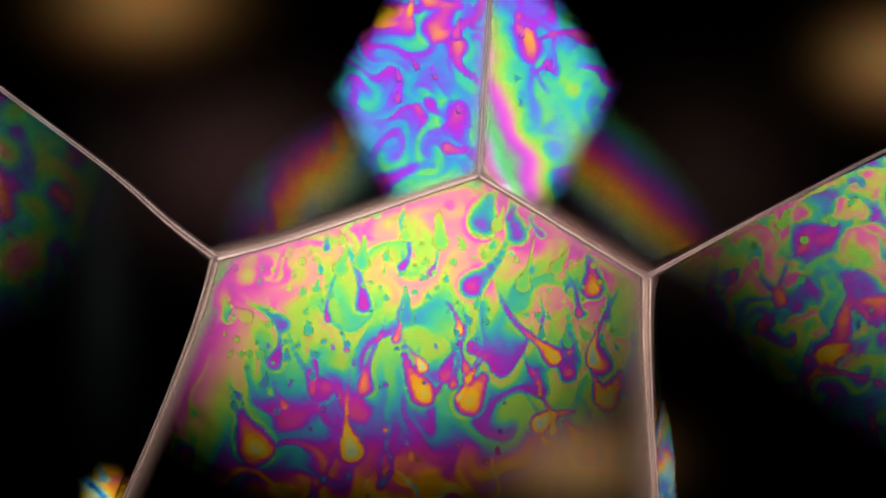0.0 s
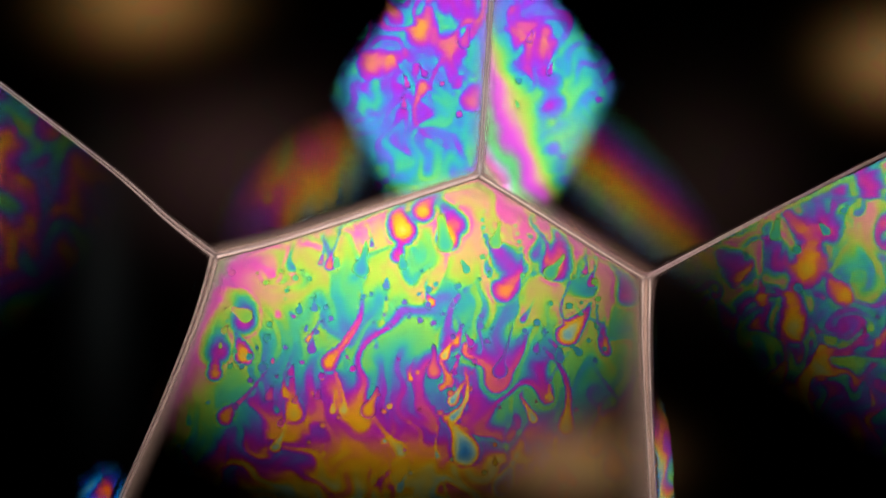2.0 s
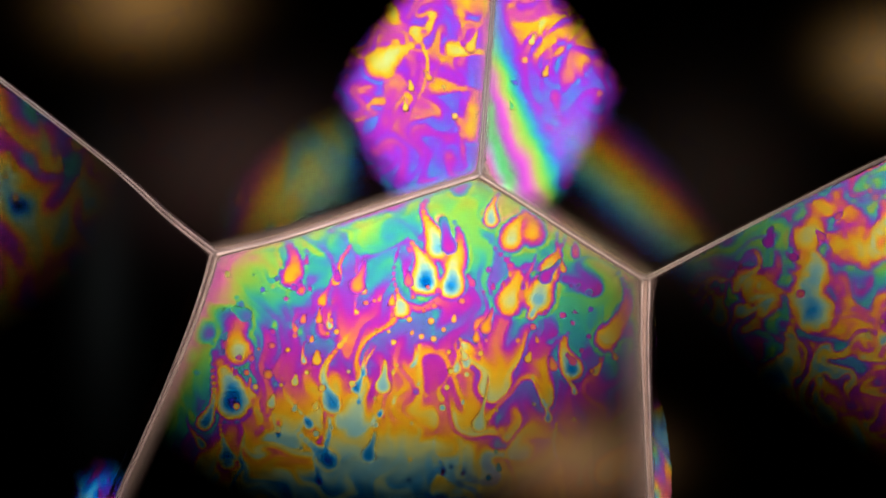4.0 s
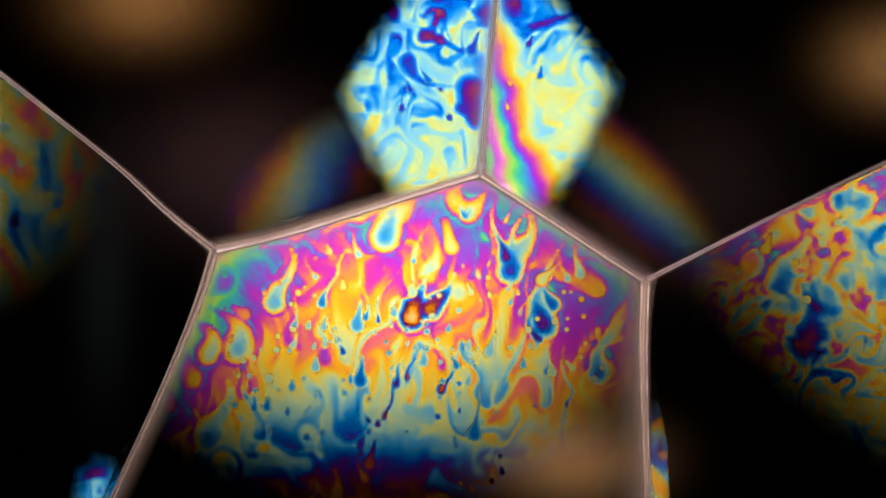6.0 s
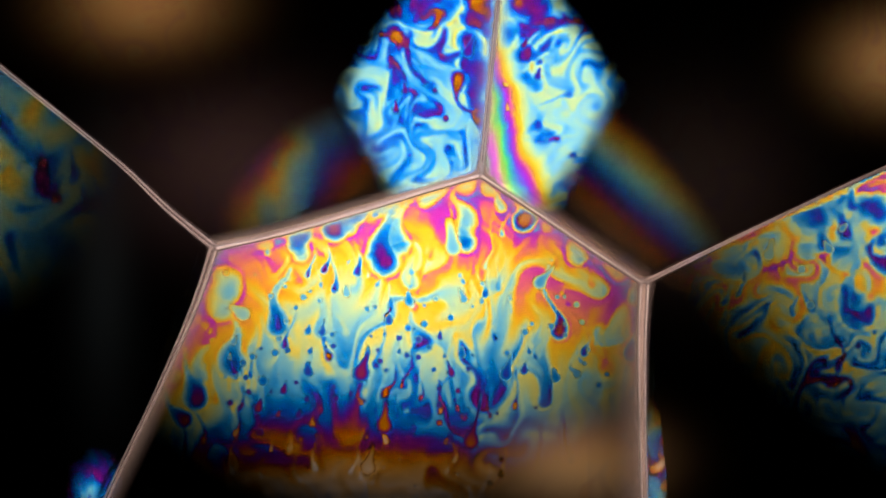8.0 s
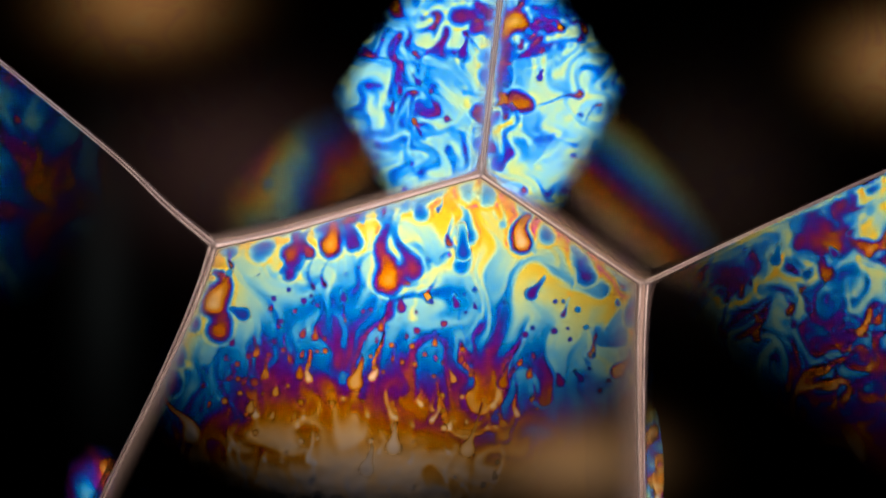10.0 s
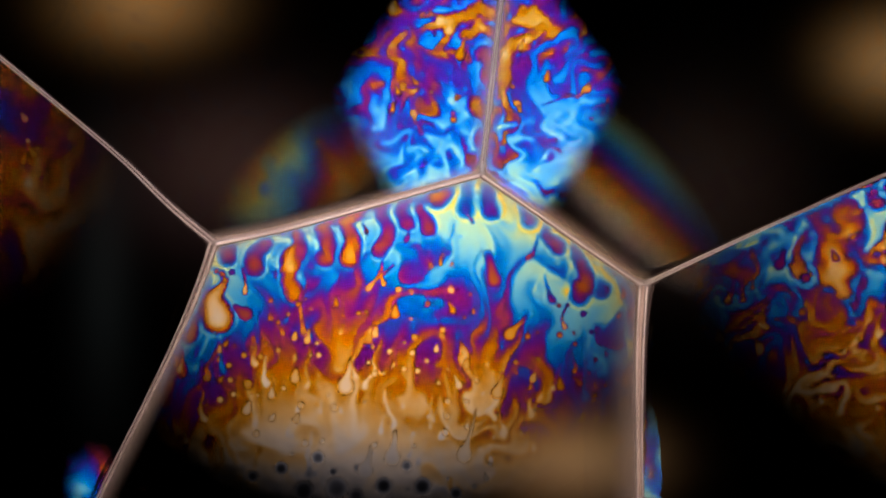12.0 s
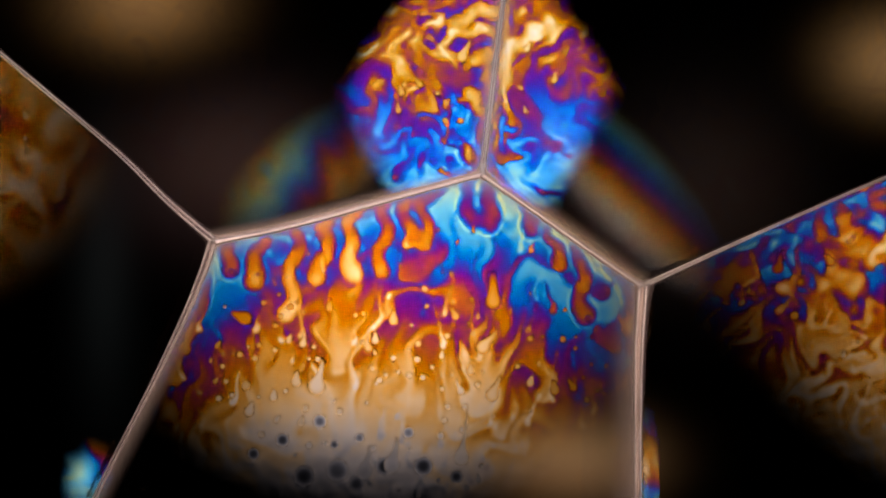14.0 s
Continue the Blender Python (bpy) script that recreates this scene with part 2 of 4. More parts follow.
def tears(g, p, wide, tall, seed, head=0.30, tail=0.62, rate=1.0):
    """Thin drops with a round head and a tail that narrows upwards, one to a cell of wide x tall mm: their domes and their rims."""
    s = g.split(g.vec("ADD", p, seed))
    spot = g.node("CombineXYZ", 0, (), i0=g.math("DIVIDE", s[0], wide), i1=g.math("DIVIDE", s[2], tall), i2=0.0)
    cells = []
    for feature in ("F1", "DISTANCE_TO_EDGE"):
        cell = g.tree.nodes.new("ShaderNodeTexVoronoi")
        cell.voronoi_dimensions, cell.feature = "2D", feature
        g.put(cell.inputs["Vector"], spot)
        cell.inputs["Scale"].default_value = 1.0
        cell.inputs["Randomness"].default_value = 0.8
        cells.append(cell)
    luck = g.split(cells[0].outputs["Color"])
    d = g.split(g.vec("SUBTRACT", spot, cells[0].outputs["Position"]))
    dx, dz = g.math("MULTIPLY", d[0], wide), g.math("ADD", g.math("MULTIPLY", d[1], tall), 0.20 * tall)
    r = g.math("MULTIPLY", g.math("ADD", g.math("MULTIPLY", luck[0], 0.68), 0.32), wide * head)
    up, down = g.math("MAXIMUM", dz, 0.0), g.math("MINIMUM", dz, 0.0)
    run = g.math("DIVIDE", up, r)
    u = g.math("DIVIDE", up, g.math("MULTIPLY", g.math("ADD", luck[2], 0.35), tall * tail))
    dx = g.math("ADD", dx, g.math("MULTIPLY", g.math("MULTIPLY", r, g.math("SUBTRACT", luck[2], 0.5)), g.math("MULTIPLY", run, 0.35)))
    w = g.math("MULTIPLY", r, g.math("ADD", g.math("MULTIPLY", g.math("POWER", 2.718, g.math("MULTIPLY", run, -1.1)), 0.76), 0.24))
    f = 1.0
    for q in (g.math("DIVIDE", dx, w), g.math("DIVIDE", down, r), u):
        f = g.math("SUBTRACT", f, g.math("MULTIPLY", q, q))
    power = g.math("MULTIPLY", g.step(luck[1], 1.0 - rate, 1.15 - rate), g.math("ADD", g.math("MULTIPLY", luck[1], 0.7), 0.3))
    power = g.math("MULTIPLY", power, g.step(cells[1].outputs["Distance"], 0.02, 0.14))
    dome = g.math("MULTIPLY", g.step(f, 0.0, 0.95), power)
    rim = g.math("MULTIPLY", g.math("MULTIPLY", g.step(f, -0.6, -0.1), g.step(f, -0.1, 0.25, 1.0, 0.0)), power)
    return dome, rim


def marbled(g, move, place, age, amount, streak, grain, stir):
    """Folds, threads and thin drops in a film that is seen dimly or small."""
    p1 = stirred(g, move, 0.13 * grain, 0.7, 12.0 * stir / grain ** 2, 4)
    p2 = stirred(g, g.vec("ADD", p1, (11, 4, 7)), 0.27 * grain, 0.7, 3.4 * stir / grain ** 2, 4)
    pd = stirred(g, move, 0.17 * grain, 0.7, 5.5 * stir / grain ** 2, 2)
    long = g.vec("MULTIPLY", p2, (1.0, 0.6, streak))
    # smooth folds with nested contours, a few narrow thin lanes and threads
    a = g.math("SUBTRACT", g.noise(long, 0.27 * grain, 0.0), 0.5)
    b = g.step(g.noise(g.vec("ADD", long, (17.0, 3.0, 5.0)), 0.52 * grain, 0.0), 0.50, 0.78)
    c = g.math("ABSOLUTE", g.math("SUBTRACT", g.noise(g.vec("ADD", long, (5.0, 9.0, 31.0)), 0.40 * grain, 0.0), 0.5))
    thread = g.step(c, 0.0, 0.022, 1.0, 0.0)
    # fine streaks that hang below the middle
    fine = g.noise(g.vec("MULTIPLY", p2, (1.0, 0.6, 0.22)), 1.1 * grain, 1.0)
    hang = g.step(g.math("SUBTRACT", place[2], HIGH), 1.0, -6.0, 0.10, 0.60)
    wave = g.math("MULTIPLY", a, g.step(age, 300.0, 450.0, 1.6 * amount, 2.3 * amount))
    wave = g.math("SUBTRACT", wave, g.math("MULTIPLY", b, 0.40 * amount))
    wave = g.math("ADD", wave, g.math("MULTIPLY", thread, 0.16 * amount))
    wave = g.math("ADD", wave, g.math("MULTIPLY", g.math("SUBTRACT", fine, 0.5), g.math("MULTIPLY", hang, amount)))
    # drops in three sizes
    for wide, tall, shift, head, rate, deep in ((2.7, 4.6, (3, 0, 1), 0.26, 0.62, 0.62), (1.45, 2.7, (7, 0, 4), 0.25, 0.6, 0.52), (0.72, 1.3, (1, 0, 9), 0.24, 0.45, 0.42)):
        dome, rim = tears(g, pd, wide, tall, shift, head, 0.62, rate)
        wave = g.math("MULTIPLY", wave, g.math("SUBTRACT", 1.0, g.math("MULTIPLY", dome, 0.7)))
        wave = g.math("SUBTRACT", wave, g.math("MULTIPLY", dome, deep * amount))
        wave = g.math("ADD", wave, g.math("MULTIPLY", rim, 0.10 * amount))
    dots = spots(g, move, 0.50 * grain, 0.46, (8, 5, 2))
    return wave, dots


def thickness(g, rise=15.0, tilt=0.0, tilt_x=0.0, offset=0.0, arch=0.42, middle=-2.6, seed=(0, 0, 0), amount=0.46, streak=0.36, grain=2.3, stir=1.0, fringe=None, corner=None, bend=False, young=0.0, least=40.0, flow=False, ease=1.0, worn=0.0, calm=False):
    """Film thickness in nm: a wedge that drains away, stirred by drifting eddies, threads and thin drops."""
    low = g.scaled(g.node("TexCoord", 3, (("object", drain),)), 1000.0)
    still = g.scaled(g.node("TexCoord", 3, (("object", foam),)), 1000.0)
    move = g.vec("ADD", g.scaled(g.node("TexCoord", 3, (("object", swirl),)), 1000.0), seed)
    lift, place = g.split(low)[2], g.split(still)
    side = g.math("SUBTRACT", place[0], middle)
    # thickness half way down the front film: falls as the films drain
    age = g.math("MULTIPLY", g.math("ADD", g.math("SUBTRACT", lift, place[2]), LEVEL), 15.0)
    base = g.math("MULTIPLY", lift, rise)
    base = g.math("ADD", base, g.math("MULTIPLY", g.math("SUBTRACT", place[2], HIGH), tilt))
    base = g.math("ADD", base, g.math("MULTIPLY", place[0], tilt_x))
    curve = g.math("SUBTRACT", g.split(low)[0], place[0])
    if young:
        base = g.math("ADD", base, g.math("MULTIPLY", g.step(age, 335.0, 425.0, 0.0, young), g.step(age, 425.0, 500.0, 1.0, 0.5)))
    if bend:
        # the wedge is steeper above the middle and bowed sideways while the film is thick
        over = g.math("SUBTRACT", place[2], LEVEL)
        steep = g.math("ABSOLUTE", curve)
        base = g.math("ADD", base, g.math("MULTIPLY", g.math("ADD", g.math("MULTIPLY", over, over), g.math("MULTIPLY", over, 2.0)), steep))
        base = g.math("SUBTRACT", base, g.math("MULTIPLY", g.math("MAXIMUM", g.math("SUBTRACT", -5.6, over), 0.0), g.math("ADD", g.step(age, 230.0, 290.0, 10.0, 22.0), g.step(age, 340.0, 420.0, 0.0, -8.0))))
        base = g.math("ADD", base, g.math("MULTIPLY", over, g.math("SUBTRACT", g.split(low)[1], place[1])))
        arch = g.math("ADD", g.math("MULTIPLY", steep, 0.45), arch)
    base = g.math("ADD", base, g.math("MULTIPLY", g.math("MULTIPLY", side, side), arch))
    base = g.math("ADD", base, offset)
    if amount <= 0:
        return g.math("MAXIMUM", base, 25.0)
    full = g.math("MAXIMUM", base, least)
    if worn:
        # the last of the liquid leaves quickly, most of it far from the junction
        lost = g.math("MULTIPLY", g.math("MAXIMUM", g.math("SUBTRACT", 240.0, age), 0.0), worn)
        full = g.math("SUBTRACT", full, g.math("MULTIPLY", lost, g.step(place[2], UPPER_LOW, UPPER_LOW + 5.0, 0.3, 1.0)))
    if flow:
        wave = g.math("MULTIPLY", rippled(g), g.step(age, 260.0, 400.0, -amount, -amount * ease))
        dots = 0.0
    else:
        wave, dots = marbled(g, move, place, age, amount, streak, grain, stir)
    if corner:
        # the film stays thicker along one side: a point on it, its inward direction, reach and how much
        cx, cz, nx, nz, reach, more = corner
        away = g.node("VectorMath", 1, (("operation", "DOT_PRODUCT"),), i0=g.vec("SUBTRACT", still, (cx, 0.0, cz)), i1=(nx, 0.0, nz))
        near = g.math("DIVIDE", g.math("MAXIMUM", away, 0.0), -reach)
        full = g.math("ADD", full, g.math("MULTIPLY", g.math("POWER", 2.718, near), g.step(age, 255.0, 350.0, 0.08 * more, more)))
        wave = g.math("MULTIPLY", wave, g.math("MAXIMUM", g.step(away, 0.0, 3.2, 0.25, 1.0), g.step(age, 250.0, 330.0, 1.0, 0.0)))
    if fringe:
        # a smooth thick margin beside a border: where it lies (right, lean) and how much thicker
        line, lean, more = fringe
        d = g.math("SUBTRACT", g.math("ADD", place[0], g.math("MULTIPLY", g.math("SUBTRACT", place[2], HIGH), lean)), line)
        d = g.math("ADD", d, g.math("MULTIPLY", g.math("SUBTRACT", g.noise(move, 0.4, 1.0), 0.5), 2.0))
        near = g.math("MAXIMUM", g.math("MULTIPLY", d, -1.0), 0.0)
        full = g.math("ADD", full, g.math("MULTIPLY", g.math("MULTIPLY", near, g.math("MULTIPLY_ADD", near, 0.35, 1.0)), g.step(age, 228.0, 295.0, 0.0, more)))
        wave = g.math("MULTIPLY", wave, g.math("MAXIMUM", g.step(d, -1.1, 0.5, 0.12, 1.0), g.step(age, 228.0, 280.0, 1.0, 0.0)))
    swing = g.math("MULTIPLY", g.math("MAXIMUM", g.math("MINIMUM", full, 350.0), 145.0), g.math("SUBTRACT", wave, -0.03))
    hollow = g.math("MULTIPLY", dots, g.math("MAXIMUM", g.math("MULTIPLY", full, 0.26), 62.0))
    h = g.math("MAXIMUM", g.math("SUBTRACT", g.math("ADD", full, swing), hollow), 8.0)
    return (h, full) if calm else h


def film_shader(g, h, gloss=0.166, clear=True, rough=0.0, ripple=3.5e-6, blend=1.0):
    """Reflected colour of a soap film of thickness h by two-beam interference; the rest passes through."""
    thick = g.node("CombineXYZ", 0, (), i0=h, i1=h, i2=h)
    phase = g.vec("COSINE", g.vec("MULTIPLY", thick, WAVE))
    # contrast is lost with thickness, first in the short waves
    spread = g.vec("MULTIPLY", g.vec("MULTIPLY", (-1 / 1000.0 ** 2, -1 / 940.0 ** 2, -1 / 790.0 ** 2), thick), thick)
    keep = g.vec("POWER", (2.718, 2.718, 2.718), spread)
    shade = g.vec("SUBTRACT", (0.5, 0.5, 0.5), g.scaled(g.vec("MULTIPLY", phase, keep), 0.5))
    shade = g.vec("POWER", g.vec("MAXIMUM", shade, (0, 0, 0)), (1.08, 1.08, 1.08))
    # narrow colour bands: more saturated than the plain three-band sum
    grey = g.node("VectorMath", 1, (("operation", "DOT_PRODUCT"),), i0=shade, i1=(0.32, 0.38, 0.30))
    grey = g.node("CombineXYZ", 0, (), i0=grey, i1=grey, i2=grey)
    shade = g.vec("ADD", grey, g.scaled(g.vec("SUBTRACT", shade, grey), 1.10))
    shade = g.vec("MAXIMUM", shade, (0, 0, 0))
    shade = g.scaled(shade, gloss)
    relief = g.node("Bump", 0, (), Strength=1.0, Distance=1.0, Height=g.math("MULTIPLY", g.noise(g.scaled(g.node("TexCoord", 3, (("object", swirl),)), 1000.0), 0.9, 1.0), ripple))
    mirror = g.node("BsdfAnisotropic", 0, (), Color=shade, Roughness=rough, Normal=relief)
    if not clear:
        return g.surface(g.node("MixShader", 0, (), i0=blend, i1=g.node("BsdfTransparent", 0, (), Color=(1, 1, 1)), i2=mirror))
    rest = g.vec("SUBTRACT", (0.97, 0.97, 0.97), shade)
    through_film = g.node("BsdfTransparent", 0, (), Color=rest)
    return g.surface(g.node("AddShader", 0, (), i0=mirror, i1=through_film))


def film_material(name, gloss=0.166, rough=0.0, **how):
    g = Graph(name)
    return film_shader(g, thickness(g, **how), gloss, True, rough)


def drop_material(name, gloss=0.166, shallow=0.10, deepest=0.24, thick=0.34, **how):
    g = Graph(name)
    h, full = thickness(g, calm=True, **how)
    rim = g.split(g.node("UVMap", 0, (("uv_map", "rim"),)))[1]
    chance = g.node("ObjectInfo", 5)
    deep = g.math("MULTIPLY", g.step(rim, 0.06, 1.0), g.math("ADD", g.math("MULTIPLY", chance, deepest - shallow), shallow))
    ring = g.math("MULTIPLY", g.step(rim, 0.0, 0.12), g.step(rim, 0.12, 0.30, 1.0, 0.0))
    deep = g.math("SUBTRACT", deep, g.math("MULTIPLY", ring, 0.055))
    ease = g.step(full, 330.0, 500.0, 1.0, thick)
    inner = g.math("MULTIPLY", g.step(rim, 0.05, 0.5), ease)
    h = g.math("ADD", g.math("MULTIPLY", h, g.math("SUBTRACT", 1.0, inner)), g.math("MULTIPLY", full, inner))
    return film_shader(g, g.math("MULTIPLY", h, g.math("SUBTRACT", 1.0, g.math("MULTIPLY", deep, ease))), gloss, False, blend=g.step(rim, 0.02, 0.4))


def plain(name, color, rough=0.5, grain=300.0, vary=0.25, metal=0.0, bump=0.1):
    g = Graph(name)
    where = g.node("TexCoord", 3)
    n = g.noise(where, grain, 4.0, 0.6)
    m = g.noise(where, grain * 0.08, 2.0)
    k = g.math("ADD", g.math("MULTIPLY", g.math("ADD", n, m), vary), 1.0 - vary)
    relief = g.node("Bump", 0, (), Strength=bump, Distance=0.0005, Height=n)
    return g.surface(g.node("BsdfPrincipled", 0, (), Base_Color=g.scaled(color, k), Roughness=rough, Metallic=metal, Normal=relief, Specular_IOR_Level=0.5 if rough < 0.6 else 0.05))


def border_material(name, color, opaque, rough, shine):
    """Liquid in a border channel: cloudy, wet, partly see-through."""
    g = Graph(name)
    where = g.node("TexCoord", 3)
    n = g.noise(where, 700.0, 3.0, 0.6)
    k = g.math("ADD", g.math("MULTIPLY", n, 0.7), 0.65)
    body = g.node("BsdfPrincipled", 0, (), Base_Color=g.scaled(color, k), Roughness=rough, IOR=1.5, Metallic=shine)
    rest = g.node("BsdfTransparent", 0, (), Color=(1, 1, 1))
    return g.surface(g.node("MixShader", 0, (), i0=opaque, i1=rest, i2=body))


def glow_material(name, color, power, fade):
    g = Graph(name)
    p = g.scaled(g.node("TexCoord", 3), 1000.0 / OCTA_R)
    r = g.node("VectorMath", 1, (("operation", "LENGTH"),), i0=p)
    # bright cloth that fades towards its six seams
    seam = None
    for a in (30, 90, 150):
        d = g.node("VectorMath", 1, (("operation", "DOT_PRODUCT"),), i0=p, i1=(math.cos(radians(a)), 0.0, math.sin(radians(a))))
        d = g.math("ABSOLUTE", d)
        seam = d if seam is None else g.math("MAXIMUM", seam, d)
    fade_out = g.math("MULTIPLY", g.step(seam, 0.66, 0.865, 1.0, 0.0), g.step(r, 0.70, 0.98, 1.0, 0.0))
    strength = g.math("MULTIPLY", fade_out, power)
    if fade:
        p = g.scaled(g.node("TexCoord", 3), 1000.0 / SOFT_R)
        r = g.node("VectorMath", 1, (("operation", "LENGTH"),), i0=p)
        fall = g.math("MAXIMUM", g.math("SUBTRACT", 1.0, g.math("MULTIPLY", r, r)), 0.0)
        strength = g.math("MULTIPLY", g.math("POWER", fall, 2.7), power)
    return g.surface(g.node("Emission", 0, (), Color=color, Strength=strength))


M_HAZE = border_material("border_liquid", (0.86, 0.72, 0.62), 0.62, 0.4, 0.5)
M_SLIM = border_material("slim_border_liquid", (0.80, 0.66, 0.62), 0.22, 0.5, 0.5)
M_VEIL = border_material("border_veil", (0.72, 0.58, 0.52), 0.20, 0.7, 0.0)
# pale colour stands in for highlights along the borders; junctions share it
M_PALE = border_material("border_pale", (0.95, 0.90, 0.86), 0.66, 0.36, 0.7)
M_WALL = border_material("cloudy_wall", (0.75, 0.62, 0.55), 0.07, 0.6, 0.0)
M_BLACK = plain("black_acrylic", (0.006, 0.006, 0.006), 0.7)
M_CLOTH = plain("black_cloth", (0.005, 0.0045, 0.0045), 0.95, 900.0, 0.4)
M_METAL = plain("black_metal", (0.03, 0.03, 0.03), 0.4, 400.0, 0.2, 0.8)
M_FLOOR = plain("dark_floor", (0.006, 0.006, 0.006), 0.9, 30.0, 0.35)


# ---- meshes ----
def part(name, bm, material, parent=None, label="", smooth=True):
    me = bpy.data.meshes.new(name)
    bm.normal_update()
    bm.to_mesh(me)
    bm.free()
    me.materials.append(material)
    if smooth:
        me.shade_smooth()
    ob = new(name, me)
    ob.parent = parent
    if label:
        tagged(ob, label)
    return ob


def box(lo, hi, bevel=0.0):
    bm = bmesh.new()
    bmesh.ops.create_cube(bm, size=1)
    for v in bm.verts:
        v.co = Vector([(l + h) / 2 + c * (h - l) for c, l, h in zip(v.co, lo, hi)])
    if bevel:
        bmesh.ops.bevel(bm, geom=bm.edges[:], offset=bevel, segments=2, affect="EDGES")
    return bm


def smooth_line(points, each=24):
    """Catmull-Rom through 2D grid points."""
    p = [Vector(q) for q in points]
    p = [2 * p[0] - p[1], *p, 2 * p[-1] - p[-2]]
    out = []
    for i in range(1, len(p) - 2):
        for k in range(each):
            t = k / each
            a, b, c, d = p[i - 1:i + 3]
            out.append(0.5 * (2 * b + (c - a) * t + (2 * a - 5 * b + 4 * c - d) * t * t + (3 * b - a - 3 * c + d) * t ** 3))
    return out + [p[-2]]


A, B, C = (383, 457), (848, 309), (1146, 491)
LINES = {
    "S1": smooth_line([A, (300, 393), (200, 306), (0, 156), (-170, 30)]),
    "S2": smooth_line([A, (500, 426), (640, 380), (770, 335), B]),
    "S3": smooth_line([B, (940, 365), (1050, 433), C]),
    "S4": smooth_line([B, (855, 200), (862, 90), (868, 0), (875, -110)]),
    "S5": smooth_line([A, (366, 520), (340, 597), (290, 722), (221, 882), (180, 985)]),
    "S6": smooth_line([C, (1146, 600), (1153, 740), (1163, 882), (1168, 985)]),
    "S7": smooth_line([C, (1300, 408), (1430, 340), (1568, 270), (1740, 190)]),
}


class Sheet:
    """A film's gently curved form: mirrors a lamp at 'centre' with the given half widths of the lit patch."""

    def __init__(self, centre, half, turn, lamp_c, lamp_r, depth=0.0, flip=1.0):
        self.depth = depth
        self.c = flat(*centre, depth)
        reach = -LIGHT_Y + depth
        dist = DIST + depth
        at = Vector((self.c.x, depth, self.c.y))
        to_lamp = (Vector((lamp_c.x, LIGHT_Y, lamp_c.y + HIGH)) - at).normalized()
        to_eye = (Vector((0, -DIST, HIGH)) - at).normalized()
        n = (to_lamp + to_eye).normalized()
        self.g = Vector((n.x / -n.y, n.z / -n.y))
        k = []
        for h in half:
            m = flip * lamp_r / (h * STEP * dist / DIST)
            k.append((m - 1 - reach / dist) / (2 * reach))
        ca, sa = math.cos(radians(-turn)), math.sin(radians(-turn))
        self.e1, self.e2, self.k = Vector((ca, sa)), Vector((-sa, ca)), k
        self.lift = 0.0

    def y(self, p):
        d = p - self.c
        a, b = d.dot(self.e1), d.dot(self.e2)
        return self.depth + self.lift + self.g.dot(d) + 0.5 * (self.k[0] * a * a + self.k[1] * b * b)

    def normal(self, p):
        d = p - self.c
        s = self.g + self.k[0] * d.dot(self.e1) * self.e1 + self.k[1] * d.dot(self.e2) * self.e2
        return Vector((s.x, -1, s.y)).normalized()


FRONT = Sheet((692, 432), (606, 530), 0, SOFT_C, SOFT_R)
UPPER = Sheet((856, 148), (312, 350), 0, OCTA_C, OCTA_R)
RIGHT = Sheet((1690, 295), (800, 520), 40, SOFT_C, SOFT_R)
LEFT = Sheet((-170, 250), (430, 420), 0, SOFT_C, SOFT_R)


def border_y(name, p):
    return UPPER.y(p) if name == "S4" else FRONT.y(p)


def settle(sheet, keys):
    """Shift a sheet in depth so that it meets its borders as well as it can."""
    gaps = [FRONT.y(flat(*q)) - sheet.y(flat(*q)) for k in keys for q in LINES[k]]
    sheet.lift += sum(gaps) / len(gaps)


FRONT.lift = -FRONT.y(flat(*B))
UPPER.lift = FRONT.y(flat(*B)) - UPPER.y(flat(*B))
settle(RIGHT, ("S6", "S7"))
settle(LEFT, ("S5", "S1"))


def membrane(name, outline, sheet, material, label, cell=0.4):
    """A film over a grid outline, cut into cells, bent to its sheet."""
    bm = bmesh.new()
    pts = [flat(*q, sheet.depth) for q in outline]
    bm.faces.new([bm.verts.new((p.x, 0, p.y)) for p in pts])
    lo = Vector((min(p.x for p in pts), min(p.y for p in pts)))
    hi = Vector((max(p.x for p in pts), max(p.y for p in pts)))
    for axis, a, b in ((Vector((1, 0, 0)), lo.x, hi.x), (Vector((0, 0, 1)), lo.y, hi.y)):
        at = a + cell * 0.5
        while at < b:
            bmesh.ops.bisect_plane(bm, geom=bm.verts[:] + bm.edges[:] + bm.faces[:], plane_co=axis * at, plane_no=axis, dist=0.01)
            at += cell
    bmesh.ops.triangulate(bm, faces=[f for f in bm.faces if len(f.verts) > 4])
    for v in bm.verts:
        p = Vector((v.co.x, v.co.z))
        v.co = Vector((p.x, sheet.y(p), p.y)) * MM
    bmesh.ops.recalc_face_normals(bm, faces=bm.faces[:])
    if sum(f.normal.y for f in bm.faces) > 0:
        bmesh.ops.reverse_faces(bm, faces=bm.faces[:])
    return part(name, bm, material, foam, label)


